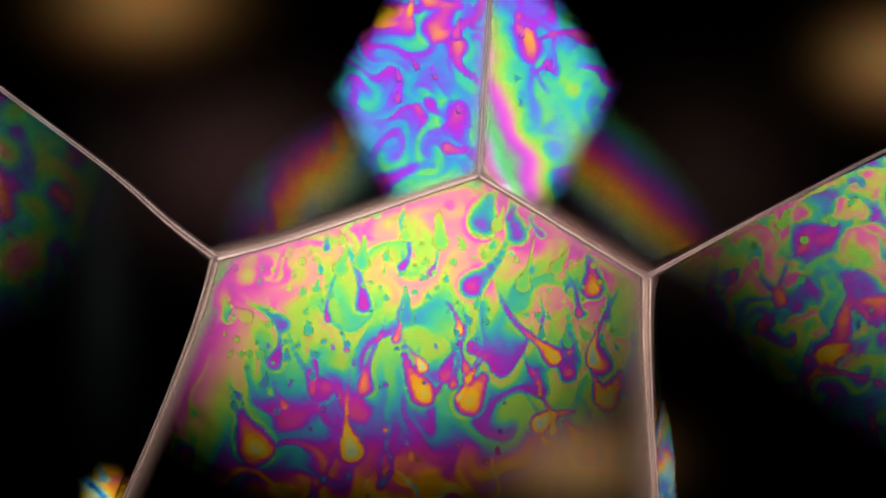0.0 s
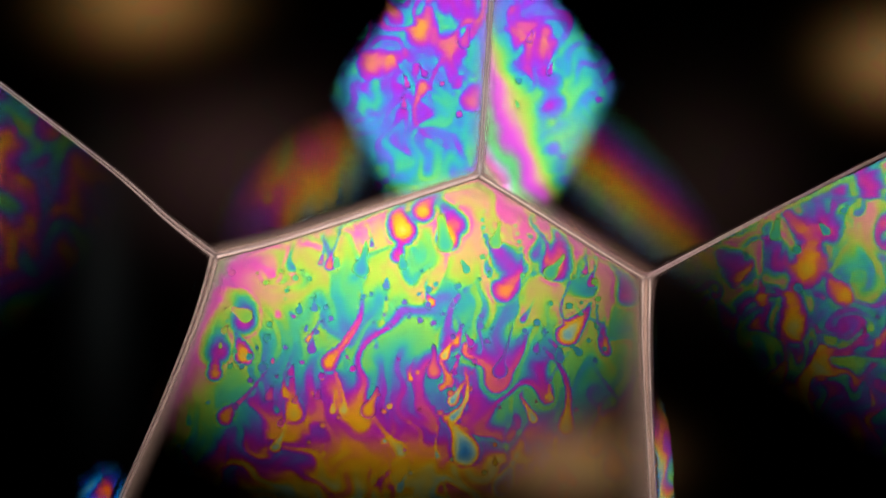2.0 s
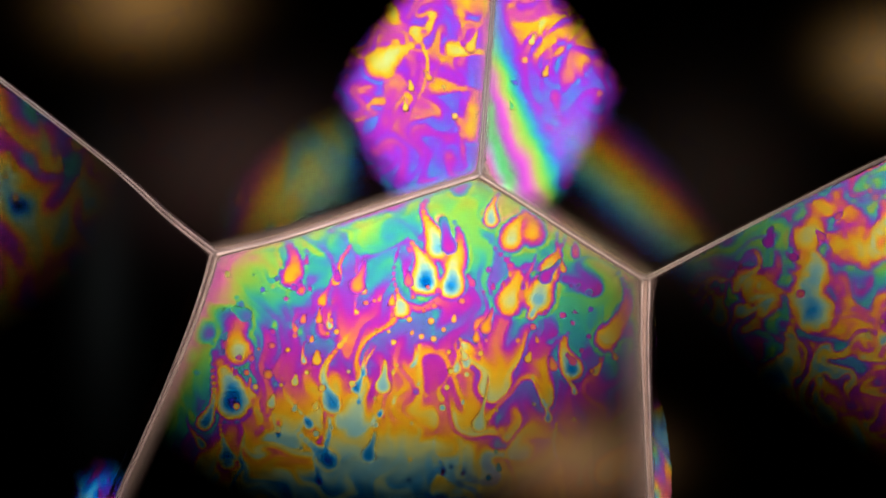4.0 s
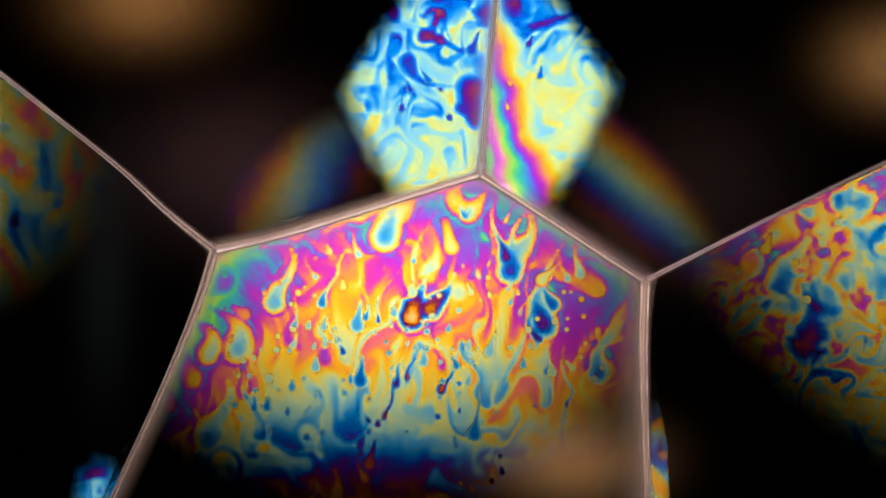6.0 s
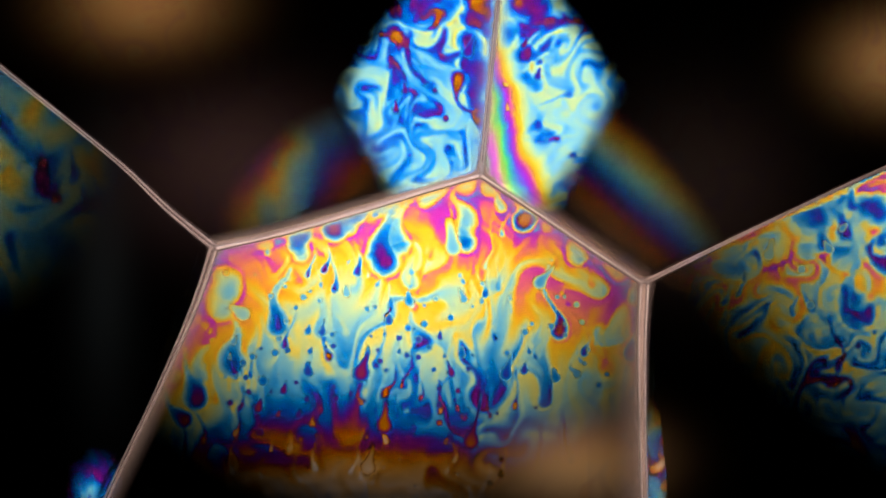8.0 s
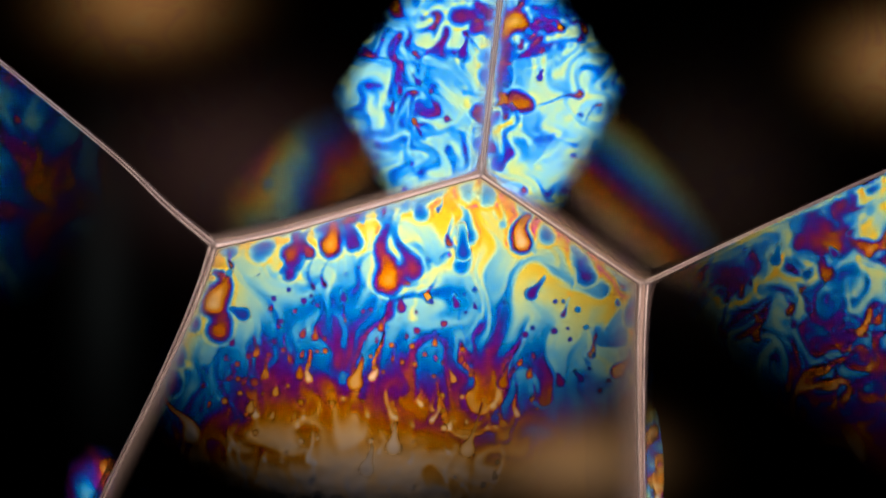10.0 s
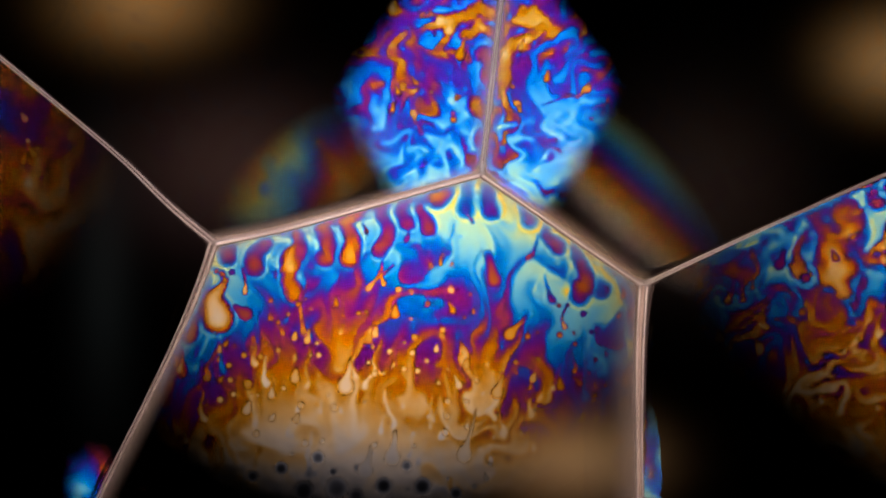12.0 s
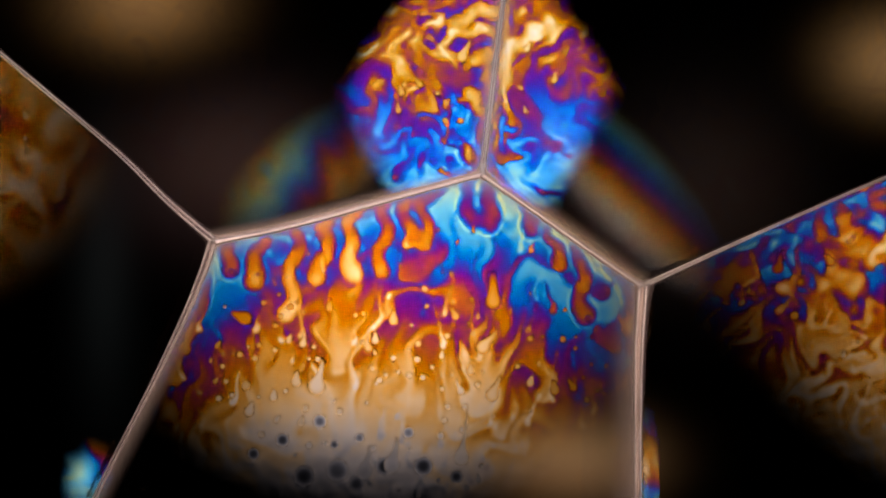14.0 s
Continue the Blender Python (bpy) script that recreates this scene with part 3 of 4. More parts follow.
def liquid_film(name, outline, sheet, material, label, seed, lo, hi, walls, feeds, **how):
    """A film in small cells that carry how thin its liquid is at each stage of the drainage."""
    stages = liquid(seed, lo, hi, walls, feeds, **how)
    nz, nx = stages[0].shape
    x, z = np.meshgrid(lo[0] + FINE * np.arange(nx), lo[1] + FINE * np.arange(nz))
    edge = [flat(*q) for q in outline]
    within = np.zeros((nz, nx), bool)
    for p, q in zip(edge[-1:] + edge[:-1], edge):
        if p.y != q.y:
            within ^= ((p.y > z) != (q.y > z)) & (x < (q.x - p.x) * (z - p.y) / (q.y - p.y) + p.x)
    dx, dz = x - sheet.c.x, z - sheet.c.y
    a, b = dx * sheet.e1.x + dz * sheet.e1.y, dx * sheet.e2.x + dz * sheet.e2.y
    y = sheet.depth + sheet.lift + sheet.g.x * dx + sheet.g.y * dz + 0.5 * (sheet.k[0] * a * a + sheet.k[1] * b * b)
    cell = within[:-1, :-1] & within[1:, :-1] & within[:-1, 1:] & within[1:, 1:]
    used = np.zeros((nz, nx), bool)
    for i, j in ((0, 0), (1, 0), (0, 1), (1, 1)):
        used[i:nz - 1 + i, j:nx - 1 + j] |= cell
    number = np.cumsum(used.ravel()).reshape(nz, nx) - 1
    places = np.stack((x[used], y[used], z[used]), 1) * MM
    faces = np.stack((number[:-1, :-1][cell], number[:-1, 1:][cell], number[1:, 1:][cell], number[1:, :-1][cell]), 1)
    me = bpy.data.meshes.new(name)
    me.from_pydata(places.tolist(), [], faces.tolist())
    for i in range(len(STAGES) // 3):
        values = np.stack([stages[3 * i + j][used] for j in range(3)], 1).astype(np.float32)
        me.attributes.new("liquid_%d" % i, "FLOAT_VECTOR", "POINT").data.foreach_set("vector", values.ravel())
    me.materials.append(material)
    me.shade_smooth()
    ob = tagged(new(name, me), label)
    ob.parent = foam
    return ob


# ---- films ----
HOW = {
    "front": dict(bend=True, flow=True, amount=0.50, corner=((383 - GX) * STEP, HIGH - (457 - GY) * STEP, 0.934, -0.356, 1.7, 180.0)),
    "upper_left": dict(rise=11.9, tilt=-16.0, least=247.0, worn=1.2, ease=0.5, offset=-4.0, young=90.0, arch=0.0, flow=True, amount=0.5),
    "upper_right": dict(rise=11.9, tilt=-16.0, least=247.0, worn=1.2, ease=0.5, offset=-2.0, young=90.0, fringe=(6.3, 0.313, 58.0), arch=0.0, flow=True, amount=0.5),
    "right": dict(gloss=0.10, tilt=-6.0, tilt_x=-3.4, offset=34.0, arch=0.0, flow=True, amount=0.52),
    "left": dict(gloss=0.027, tilt=-15.0, offset=-60.0, arch=0.0, seed=(90, 33, 11), streak=0.8),
}
M_FILM = {k: film_material("film_" + k, **v) for k, v in HOW.items()}
M_DROP = {k: drop_material("drop_" + k, **v) for k, v in HOW.items()}
M_DROP["front_thin"] = drop_material("drop_front_thin", shallow=0.6, deepest=0.85, **HOW["front"])

S = LINES
front_edge = S["S2"] + S["S3"][1:] + S["S6"][1:] + [Vector((180, 985))] + S["S5"][-2:0:-1]
upper_left_edge = S["S1"][::-1] + S["S2"][1:] + S["S4"][1:] + [Vector((-170, -110))]
upper_right_edge = S["S4"][::-1] + S["S3"][1:] + S["S7"][1:] + [Vector((1740, -110))]
right_edge = S["S6"][::-1] + S["S7"][1:] + [Vector((1740, 985))]
left_edge = S["S1"][::-1] + [q + Vector((70, 0)) for q in S["S5"][6:]] + [Vector((-170, 985))]

film_front = liquid_film("soap_film", front_edge, FRONT, M_FILM["front"], "five-sided soap film with bands of interference colour", 3, (-16.0, 0.1), (10.2, 17.9),
                         (S["S2"], S["S3"], S["S5"], S["S6"]), ((S["S2"], (0.1, -1.0), 1.0), (S["S3"], (-0.2, -1.0), 1.0), (S["S5"][14:], (0.9, -0.4), 0.75), (S["S6"][8:], (-0.9, -0.4), 0.7)), threads=38.0, low=1.9)
film_ul = liquid_film("soap_film", upper_left_edge, UPPER, M_FILM["upper_left"], "clear soap film with a blue and orange swirl", 11, (-24.5, 13.0), (2.6, 28.1),
                      (S["S2"], S["S4"], S["S1"]), ((S["S4"], (-1.0, 0.2), 0.6),), stir=0.16, wave=4.6, spacing=1.2, down=(-0.8, 0.6), plumes=2.5, threads=15.0, dots=5.0, size=1.15, back=0.7, depth=0.8, scatter=60.0)
film_ur = liquid_film("soap_film", upper_right_edge, UPPER, M_FILM["upper_right"], "clear soap film with a blue and pink swirl", 12, (1.4, 12.4), (24.5, 28.1),
                      (S["S3"], S["S4"], S["S7"]), ((S["S4"], (1.0, 0.2), 0.6),), stir=0.16, wave=4.6, spacing=1.2, down=(0.8, 0.6), plumes=2.5, threads=15.0, dots=5.0, size=1.15, back=0.7, depth=0.8, scatter=60.0)
film_r = liquid_film("soap_film", right_edge, RIGHT, M_FILM["right"], "soap film swirled with dim blue and orange", 13, (9.0, 0.1), (24.5, 20.6),
                     (S["S6"], S["S7"]), ((S["S7"], (0.3, -1.0), 1.0),), stir=0.14, wave=5.0, spacing=1.4, plumes=5.0, threads=14.0, dots=5.0, size=1.2, back=0.75, depth=0.75, scatter=35.0)
film_l = membrane("soap_film", left_edge, LEFT, M_FILM["left"], "nearly black clear soap film")

# films deeper in the foam, smooth and out of focus
M_DEEP_R = film_material("film_deep_streak", 0.024, 0.03, rise=10.0, tilt=31.0, tilt_x=33.0, offset=-372.0, arch=0.0, amount=0.0)
M_DEEP_L = film_material("film_deep_patch", 0.028, 0.03, rise=5.5, tilt=10.0, tilt_x=-38.0, offset=-139.0, arch=0.0, amount=0.3, seed=(5, 5, 5), grain=1.5)
M_DEEP_B = film_material("film_deep_edge", 0.10, 0.02, rise=3.0, offset=225.0, arch=0.0, amount=0.5, seed=(25, 15, 5), grain=1.8)
M_DEEP_E = film_material("film_deep_strip", 0.06, 0.02, rise=5.0, offset=195.0, arch=0.0, amount=1.0, seed=(25, 15, 5), grain=2.6)


def deep_film(centre, half, turn, size, material, label, depth, lamp=0):
    c, r = ((SOFT_C, SOFT_R), (OCTA_C, OCTA_R))[lamp]
    sheet = Sheet(centre, half, turn, c, r, depth)
    ca, sa = math.cos(radians(turn)), math.sin(radians(turn))
    edge = []
    for i in range(28):
        a = 2 * math.pi * i / 28
        x, y = size[0] * math.cos(a), size[1] * math.sin(a)
        edge.append(Vector((centre[0] + x * ca - y * sa, centre[1] + x * sa + y * ca)))
    return membrane("inner_film", edge, sheet, material, label, 0.8)


deep_film((1096, 318), (290, 108), 44, (340, 150), M_DEEP_R, "smooth inner soap film with a rainbow streak", 1.1)
deep_film((545, 325), (215, 110), -38, (270, 160), M_DEEP_L, "smooth inner soap film with a dim colour patch", 1.1)
deep_film((184, 886), (44, 66), 20, (60, 92), M_DEEP_B, "small bright inner soap film beside the border", 5.0)
deep_film((1174, 845), (22, 150), -3, (22, 150), M_DEEP_E, "narrow bright inner soap film beside the border", 5.0)


# ---- borders and junctions ----
TAPER = {"S1": 0.6, "S2": 0.95, "S3": 1.0, "S4": 0.85, "S5": 0.6, "S6": 0.72, "S7": 0.65}


def channel(line, key, radius, squeeze=0.55, back=0.0, aside=0.0):
    """A border channel: three concave sides and three cusps, swept along a line."""
    bm = bmesh.new()
    pts = []
    for q in line:
        m = flat(*q)
        pts.append(Vector((m.x, border_y(key, m) + back, m.y)))
    rings = []
    for i, p in enumerate(pts):
        t = (pts[min(i + 1, len(pts) - 1)] - pts[max(i - 1, 0)]).normalized()
        side = t.cross(Vector((0, 1, 0))).normalized()
        up = side.cross(t).normalized()
        run = min(1.0, (p - pts[0]).length / 8.0)
        slim = 1 - (1 - TAPER[key]) * run * run * (3 - 2 * run)
        end = slim * (1.0 + 0.45 * math.exp(-(p - pts[0]).length / 0.55))
        ring = []
        p = p + side * aside * slim
        for j in range(18):
            a = 2 * math.pi * j / 18
            r = radius * end * (1 - squeeze * (0.5 - 0.5 * math.cos(3 * (a - math.pi / 2))) ** 1.0 * 0.75)
            ring.append(bm.verts.new((p + side * (r * math.cos(a)) + up * (r * math.sin(a))) * MM))
        rings.append(ring)
    for r0, r1 in zip(rings, rings[1:]):
        for j in range(18):
            bm.faces.new((r0[j], r0[(j + 1) % 18], r1[(j + 1) % 18], r1[j]))
    for ring in (rings[0][::-1], rings[-1]):
        bm.faces.new(ring)
    bmesh.ops.recalc_face_normals(bm, faces=bm.faces[:])
    return bm


BORDERS = {}
WIDTH = {"S1": 0.19, "S2": 0.16, "S3": 0.16, "S4": 0.16, "S5": 0.20, "S6": 0.28, "S7": 0.16}
# highlight lines of each border, built as thin pale strands: shift aside, thickness
GLINTS = {"S1": ((0.5, 0.045), (-0.5, 0.04)), "S2": ((-0.5, 0.11),), "S3": ((-0.4, 0.11),), "S4": ((-0.4, 0.04), (0.4, 0.04)),
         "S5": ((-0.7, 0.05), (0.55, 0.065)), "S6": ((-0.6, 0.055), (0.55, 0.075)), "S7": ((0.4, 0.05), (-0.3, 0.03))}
for key, line in LINES.items():
    w = WIDTH[key]
    BORDERS[key] = part("film_border", channel(line, key, w, 0.3), M_SLIM if key in ("S1", "S4", "S5", "S7") else M_HAZE, foam, "cloudy beige liquid border where films meet")
    part("meniscus", channel(line, key, w * (1.25 if key in ("S1", "S5", "S7") else 1.5), 0.2, 0.1), M_VEIL, BORDERS[key], "faint cloudy edge of a liquid border")
    for aside, thick in GLINTS[key]:
        part("wet_core", channel(line, key, thick, 0.2, -w * 1.08, aside * w), M_PALE, BORDERS[key], "pale strand standing in for the highlight along a liquid border")


def veil(line, key, reach, sign):
    """A sheet of painted pale haze beside a border, fading out over its reach."""
    bm = bmesh.new()
    uv = bm.loops.layers.uv.new("rim")
    level, rows = {}, []
    for i, q in enumerate(line):
        d = (line[min(i + 1, len(line) - 1)] - line[max(i - 1, 0)]).normalized()
        side = Vector((-d.y, d.x)) * sign
        row = []
        for k in range(7):
            m = flat(*(q + side * reach * k / 6))
            v = bm.verts.new(Vector((m.x, border_y(key, m) - 0.18, m.y)) * MM)
            level[v] = 1 - k / 6
            row.append(v)
        rows.append(row)
    for r0, r1 in zip(rows, rows[1:]):
        for k in range(6):
            bm.faces.new((r0[k], r0[k + 1], r1[k + 1], r1[k]))
    for f in bm.faces:
        for loop in f.loops:
            loop[uv].uv = (0.5, level[loop.vert])
    return bm


# haze put into pale colour and opacity, washing out the film behind it
g = Graph("wet_margin")
fade = g.split(g.node("UVMap", 0, (("uv_map", "rim"),)))[1]
mist = g.math("MULTIPLY", g.math("POWER", fade, 1.8), g.math("ADD", g.math("MULTIPLY", g.noise(g.node("TexCoord", 3), 160.0, 2.0), 0.30), 0.20))
body = g.node("MixShader", 0, (), i0=0.6, i1=g.node("BsdfDiffuse", 0, (), Color=(0.80, 0.64, 0.55)), i2=g.node("BsdfAnisotropic", 0, (), Color=(0.58, 0.53, 0.47), Roughness=0.36))
M_MARGIN = g.surface(g.node("MixShader", 0, (), i0=mist, i1=g.node("BsdfTransparent", 0, (), Color=(1, 1, 1)), i2=body))
for key, reach, sign in (("S2", 46, 1), ("S3", 46, 1), ("S5", 34, -1), ("S6", 64, 1), ("S2", 26, -1), ("S3", 34, -1), ("S4", 34, 1), ("S4", 34, -1)):
    part("wet_margin", veil(LINES[key], key, reach, sign), M_MARGIN, BORDERS[key], "painted pale haze over the film beside a liquid border")


LEAN = {"S5": (0.3, 0.0), "S6": (-0.3, 0.0), "S4": (0.1, 0.0)}


def inner_wall(line, key, deep, lean_x=0.0, lean_z=0.26):
    """The film that runs back from a border between two neighbouring bubbles."""
    bm = bmesh.new()
    rows = []
    for q in line:
        m = flat(*q)
        y = border_y(key, m)
        rows.append([bm.verts.new(Vector((m.x + lean_x * deep * f, y + deep * f, m.y + lean_z * deep * f)) * MM) for f in (0.0, 0.25, 0.5, 0.75, 1.0)])
    for r0, r1 in zip(rows, rows[1:]):
        for j in range(4):
            bm.faces.new((r0[j], r0[j + 1], r1[j + 1], r1[j]))
    return bm


for key in ("S2", "S3", "S4", "S6"):
    line = LINES[key]
    part("inner_wall", inner_wall(line, key, 2.5, *LEAN.get(key, (0.0, 0.26))), M_WALL, foam, "cloudy film wall running back from a border")


part("inner_wall", inner_wall(LINES["S6"], "S6", 6.0, -0.36, 0.1), M_WALL, foam, "cloudy film wall running back from a border")


def junction(place, dirs):
    bm = bmesh.new()
    m = flat(*place)
    bmesh.ops.create_icosphere(bm, subdivisions=3, radius=1)
    y = FRONT.y(m)
    for v in bm.verts:
        n = v.co.normalized()
        r = 0.24
        for d in dirs:
            u = Vector((d[0], 0, -d[1])).normalized()
            r += 0.34 * max(0.0, n.dot(u)) ** 6
        v.co = Vector((m.x + n.x * r, y + n.y * 0.24, m.y + n.z * r)) * MM
    return part("junction", bm, M_PALE, foam, "pale wet knot where three borders meet")


junction(A, ((-84, -64), (117, -31), (-17, 63)))
junction(B, ((-78, 26), (92, 56), (7, -109)))
junction(C, ((-96, -58), (154, -83), (0, 109)))


# ---- drops of thinner film that slide down the films ----
def drop_mesh(name, tail, neck, flare, bend):
    """A round head with a bent tail along a spine; rim runs from 0 at the outline to 1 along the spine."""
    bm = bmesh.new()
    uv = bm.loops.layers.uv.new("rim")
    level, rows = {}, []
    steps = [-1.0, -0.96, -0.86, -0.7, -0.45, -0.15, 0.2, 0.55] + ([0.55 + tail * (k + 1) / 10 for k in range(10)] if tail else [0.8, 0.93, 1.0])
    for s in steps:
        if s <= 0.55 or not tail:
            w = math.sqrt(max(0.0, 1 - s * s))
            u = 0.0
        else:
            u = (s - 0.55) / tail
            w0 = math.sqrt(1 - 0.55 ** 2)
            w = neck + (w0 - neck) * math.exp(-1.6 * (s - 0.55)) + flare * max(0.0, u - 0.5) ** 2
            w *= math.sqrt(max(0.0, 1 - max(0.0, (u - 0.7) / 0.3) ** 2)) if flare <= 0 else 1.0
        cx = bend * (math.sin(2.6 * u) * 0.6 + u * u * 0.5) * (tail if tail else 0)
        row = []
        for k in range(9):
            l = k / 4 - 1
            v = bm.verts.new((cx + w * l, 0.0, s))
            close = min(1.0, 1 - s * s) if s < 0 else 1.0
            level[v] = (1 - l * l) * close * (1 - 0.35 * u) * (1 - u ** 4) * (1.0 if tail or s < 0 else 1 - s * s)
            row.append(v)
        rows.append(row)
    for r0, r1 in zip(rows, rows[1:]):
        for k in range(8):
            bm.faces.new((r0[k], r0[k + 1], r1[k + 1], r1[k]))
    for f in bm.faces:
        f.smooth = True
        for loop in f.loops:
            loop[uv].uv = (0.5, level[loop.vert])
    bmesh.ops.remove_doubles(bm, verts=bm.verts[:], dist=1e-5)
    bmesh.ops.recalc_face_normals(bm, faces=bm.faces[:])
    if sum(f.normal.y for f in bm.faces) > 0:
        bmesh.ops.reverse_faces(bm, faces=bm.faces[:])
    me = bpy.data.meshes.new(name)
    bm.to_mesh(me)
    bm.free()
    return me


# round, short, curled left and right, stout, stout with a flared root, long thread, hooked
SHAPES = [(0.0, 0.0, 0.0, 0.0), (1.5, 0.40, 0.0, 0.14), (2.6, 0.28, 0.0, 0.24), (2.6, 0.28, 0.0, -0.24),
          (2.9, 0.60, 0.3, 0.07), (2.4, 0.62, 0.5, -0.10), (5.5, 0.16, 0.0, 0.10), (2.0, 0.5, 0.0, -0.45)]
DROPS = {k: [drop_mesh("thin_drop", *shape) for shape in SHAPES] for k in M_DROP}
for k, meshes in DROPS.items():
    for me in meshes:
        me.materials.append(M_DROP[k])


def on_sheet(sheet, x, y, lean, gap):
    p = flat(x, y)
    n = sheet.normal(p)
    back = -n
    up = Vector((math.sin(radians(lean)), 0, math.cos(radians(lean))))
    right = back.cross(up).normalized()
    up = right.cross(back).normalized()
    m = Matrix((right, back, up)).transposed().to_4x4()
    m.translation = (Vector((p.x, sheet.y(p), p.y)) + n * gap) * MM
    return m


MOVES, TRACKS = [], []


def drop(film, which, sheet, track, radius, shape, lean, gap=0.03):
    """A drop with its way over the film: rows of seconds, grid x, grid y."""
    ob = new("thin_drop", DROPS[which][shape])
    ob.parent = film
    ob.scale = (radius * STEP * MM,) * 3
    gap += 0.0003 * len(MOVES)
    TRACKS.append((film, radius * (1.25 if shape else 1.0), np.array([spot_at(track, t) for t in CHECK])))
    MOVES.append((ob, [(t, on_sheet(sheet, x, y, lean + 6 * math.sin(0.35 * t + x), gap)) for t, x, y in track]))


TIMES = (0.0, 1.0, 2.0, 3.2, 4.5, 6.0, 8.0, 10.0, 12.0, 14.0)


def fall(x, y, speed, floor, sway=18):
    """Carried by one shared flow: quick at first, slower as the film drains, never past the floor."""
    out, t0 = [], 0.0
    for t in TIMES:
        while t0 < t - 1e-6:
            v = speed * (0.22 + math.exp(-t0 / 2.8)) * (1 + 0.35 * math.sin(x / 90))
            y += v * 0.1 * max(0.0, min(1.0, (floor - y) / 260))
            x += sway * 0.1 * 0.35 * math.sin(0.4 * t0 + y / 70 + x / 130)
            t0 += 0.1
        out.append((t, x, y))
    return out


def inside(x, y, edge):
    hit = False
    for i in range(len(edge)):
        p, q = edge[i - 1], edge[i]
        if (p.y > y) != (q.y > y) and x < (q.x - p.x) * (y - p.y) / (q.y - p.y) + p.x:
            hit = not hit
    return hit


def clear_of(track, edge, pad):
    return all(inside(x + dx, y + dy, edge) for t, x, y in track for dx, dy in ((pad, 0), (-pad, 0), (0, pad), (0, -pad)))


def spot_at(track, t):
    for p, q in zip(track, track[1:]):
        if t <= q[0]:
            f = (t - p[0]) / (q[0] - p[0])
            return p[1] + (q[1] - p[1]) * f, p[2] + (q[2] - p[2]) * f
    return track[-1][1:]


CHECK = (0.0, 1.0, 2.0, 3.2, 6.0, 8.0, 10.0, 12.0, 14.0)


def free(film, track, radius, room=1.0):
    """No other drop on this film comes too near at any time."""
    way = np.array([spot_at(track, t) for t in CHECK])
    for other, r, line in TRACKS:
        if other is film:
            d = way - line
            if ((d[:, 0] ** 2 + (d[:, 1] * 0.7) ** 2) < ((r + radius * 1.1) * room + 2) ** 2).any():
                return False
    return True


rng = random.Random(7)
# a few followed one by one
for track, r, s, lean in (
        (((0, 603, 476), (0.5, 635, 568), (1, 654, 631), (1.5, 655, 680), (2, 654, 729), (3, 655, 786), (5, 662, 822), (9, 668, 840), (14, 672, 850)), 24, 2, 5),
        (((0, 720, 562), (1, 760, 625), (1.5, 775, 640), (2, 770, 658), (3, 718, 692), (5.5, 657, 677), (6.5, 639, 695), (7.5, 666, 743), (8.2, 700, 767), (11, 716, 812), (14, 720, 835)), 25, 2, -8),
        (((0, 926, 504), (0.5, 917, 521), (1, 902, 553), (1.5, 900, 600), (2, 887, 657), (3, 862, 724), (6, 850, 770), (10, 846, 800), (14, 842, 815)), 24, 6, 4),
        (((0, 573, 605), (1, 568, 577), (2, 562, 590), (3, 528, 599), (5.3, 525, 600), (7, 521, 580), (8.2, 513, 583), (11, 505, 588), (14, 500, 600)), 9, 0, 0),
        (((0, 640, 465), (2, 640, 478), (3.2, 636, 497), (5.3, 634, 547), (6, 637, 583), (7, 632, 629), (8.2, 651, 675), (10.3, 640, 690), (12, 628, 698), (14, 579, 703)), 26, 2, 0),
        (((0, 880, 400), (2, 877, 429), (3, 861, 537), (5.5, 870, 603), (7, 885, 660), (8.2, 907, 663), (11, 900, 690), (14, 890, 700)), 20, 2, 5),
        (((0, 780, 428), (6, 800, 440), (10.3, 828, 453), (11, 845, 470), (12, 880, 496), (13, 894, 519), (14, 882, 534)), 26, 4, -14),
        (((0, 985, 474), (6, 962, 494), (10.3, 943, 524), (11, 929, 554), (12, 913, 591), (13, 891, 609), (14, 868, 616)), 22, 2, 28),
        (((0, 436, 560), (8, 438, 572), (10.3, 440, 577), (11.5, 444, 578), (14, 446, 590)), 22, 1, -72)):
    drop(film_front, "front", FRONT, track, r * 0.65, s, lean, 0.04 + 0.012 * len(MOVES))
# very thin dark patches that rise from below near the end
for x, y, r in ((620, 850, 23), (703, 838, 18), (772, 834, 19), (584, 765, 14), (656, 790, 9), (742, 776, 11), (520, 802, 14), (562, 864, 21),
                (655, 872, 15), (832, 850, 13), (470, 830, 12), (612, 805, 8)):
    way = [(0, x, 945), (6, x, 945), (9, x, 925), (11, x, y + (925 - y) * 0.62), (12.5, x + 2, y + (925 - y) * 0.28), (14, x + 4, y)]
    drop(film_front, "front_thin", FRONT, way, r, 0, 0)
for _ in range(900):
    x, y, size = rng.uniform(330, 1090), rng.uniform(400, 880), rng.choice((4, 5, 6, 7, 8, 10))
    track = fall(x, y, 20, 960)
    end_x, end_y = track[-1][1:]
    if (end_x < 880 or end_y < 700) and (end_x - 735) ** 2 + (end_y - 500) ** 2 < 400 ** 2 and clear_of(track, front_edge, 24 + size) and free(film_front, track, size):
        drop(film_front, "front", FRONT, track, size, rng.choice((0, 1, 1, 2, 3, 6, 7) if size > 7 else (0, 0, 0, 1)), rng.uniform(-16, 16) + (x - 730) * -0.03, 0.024)
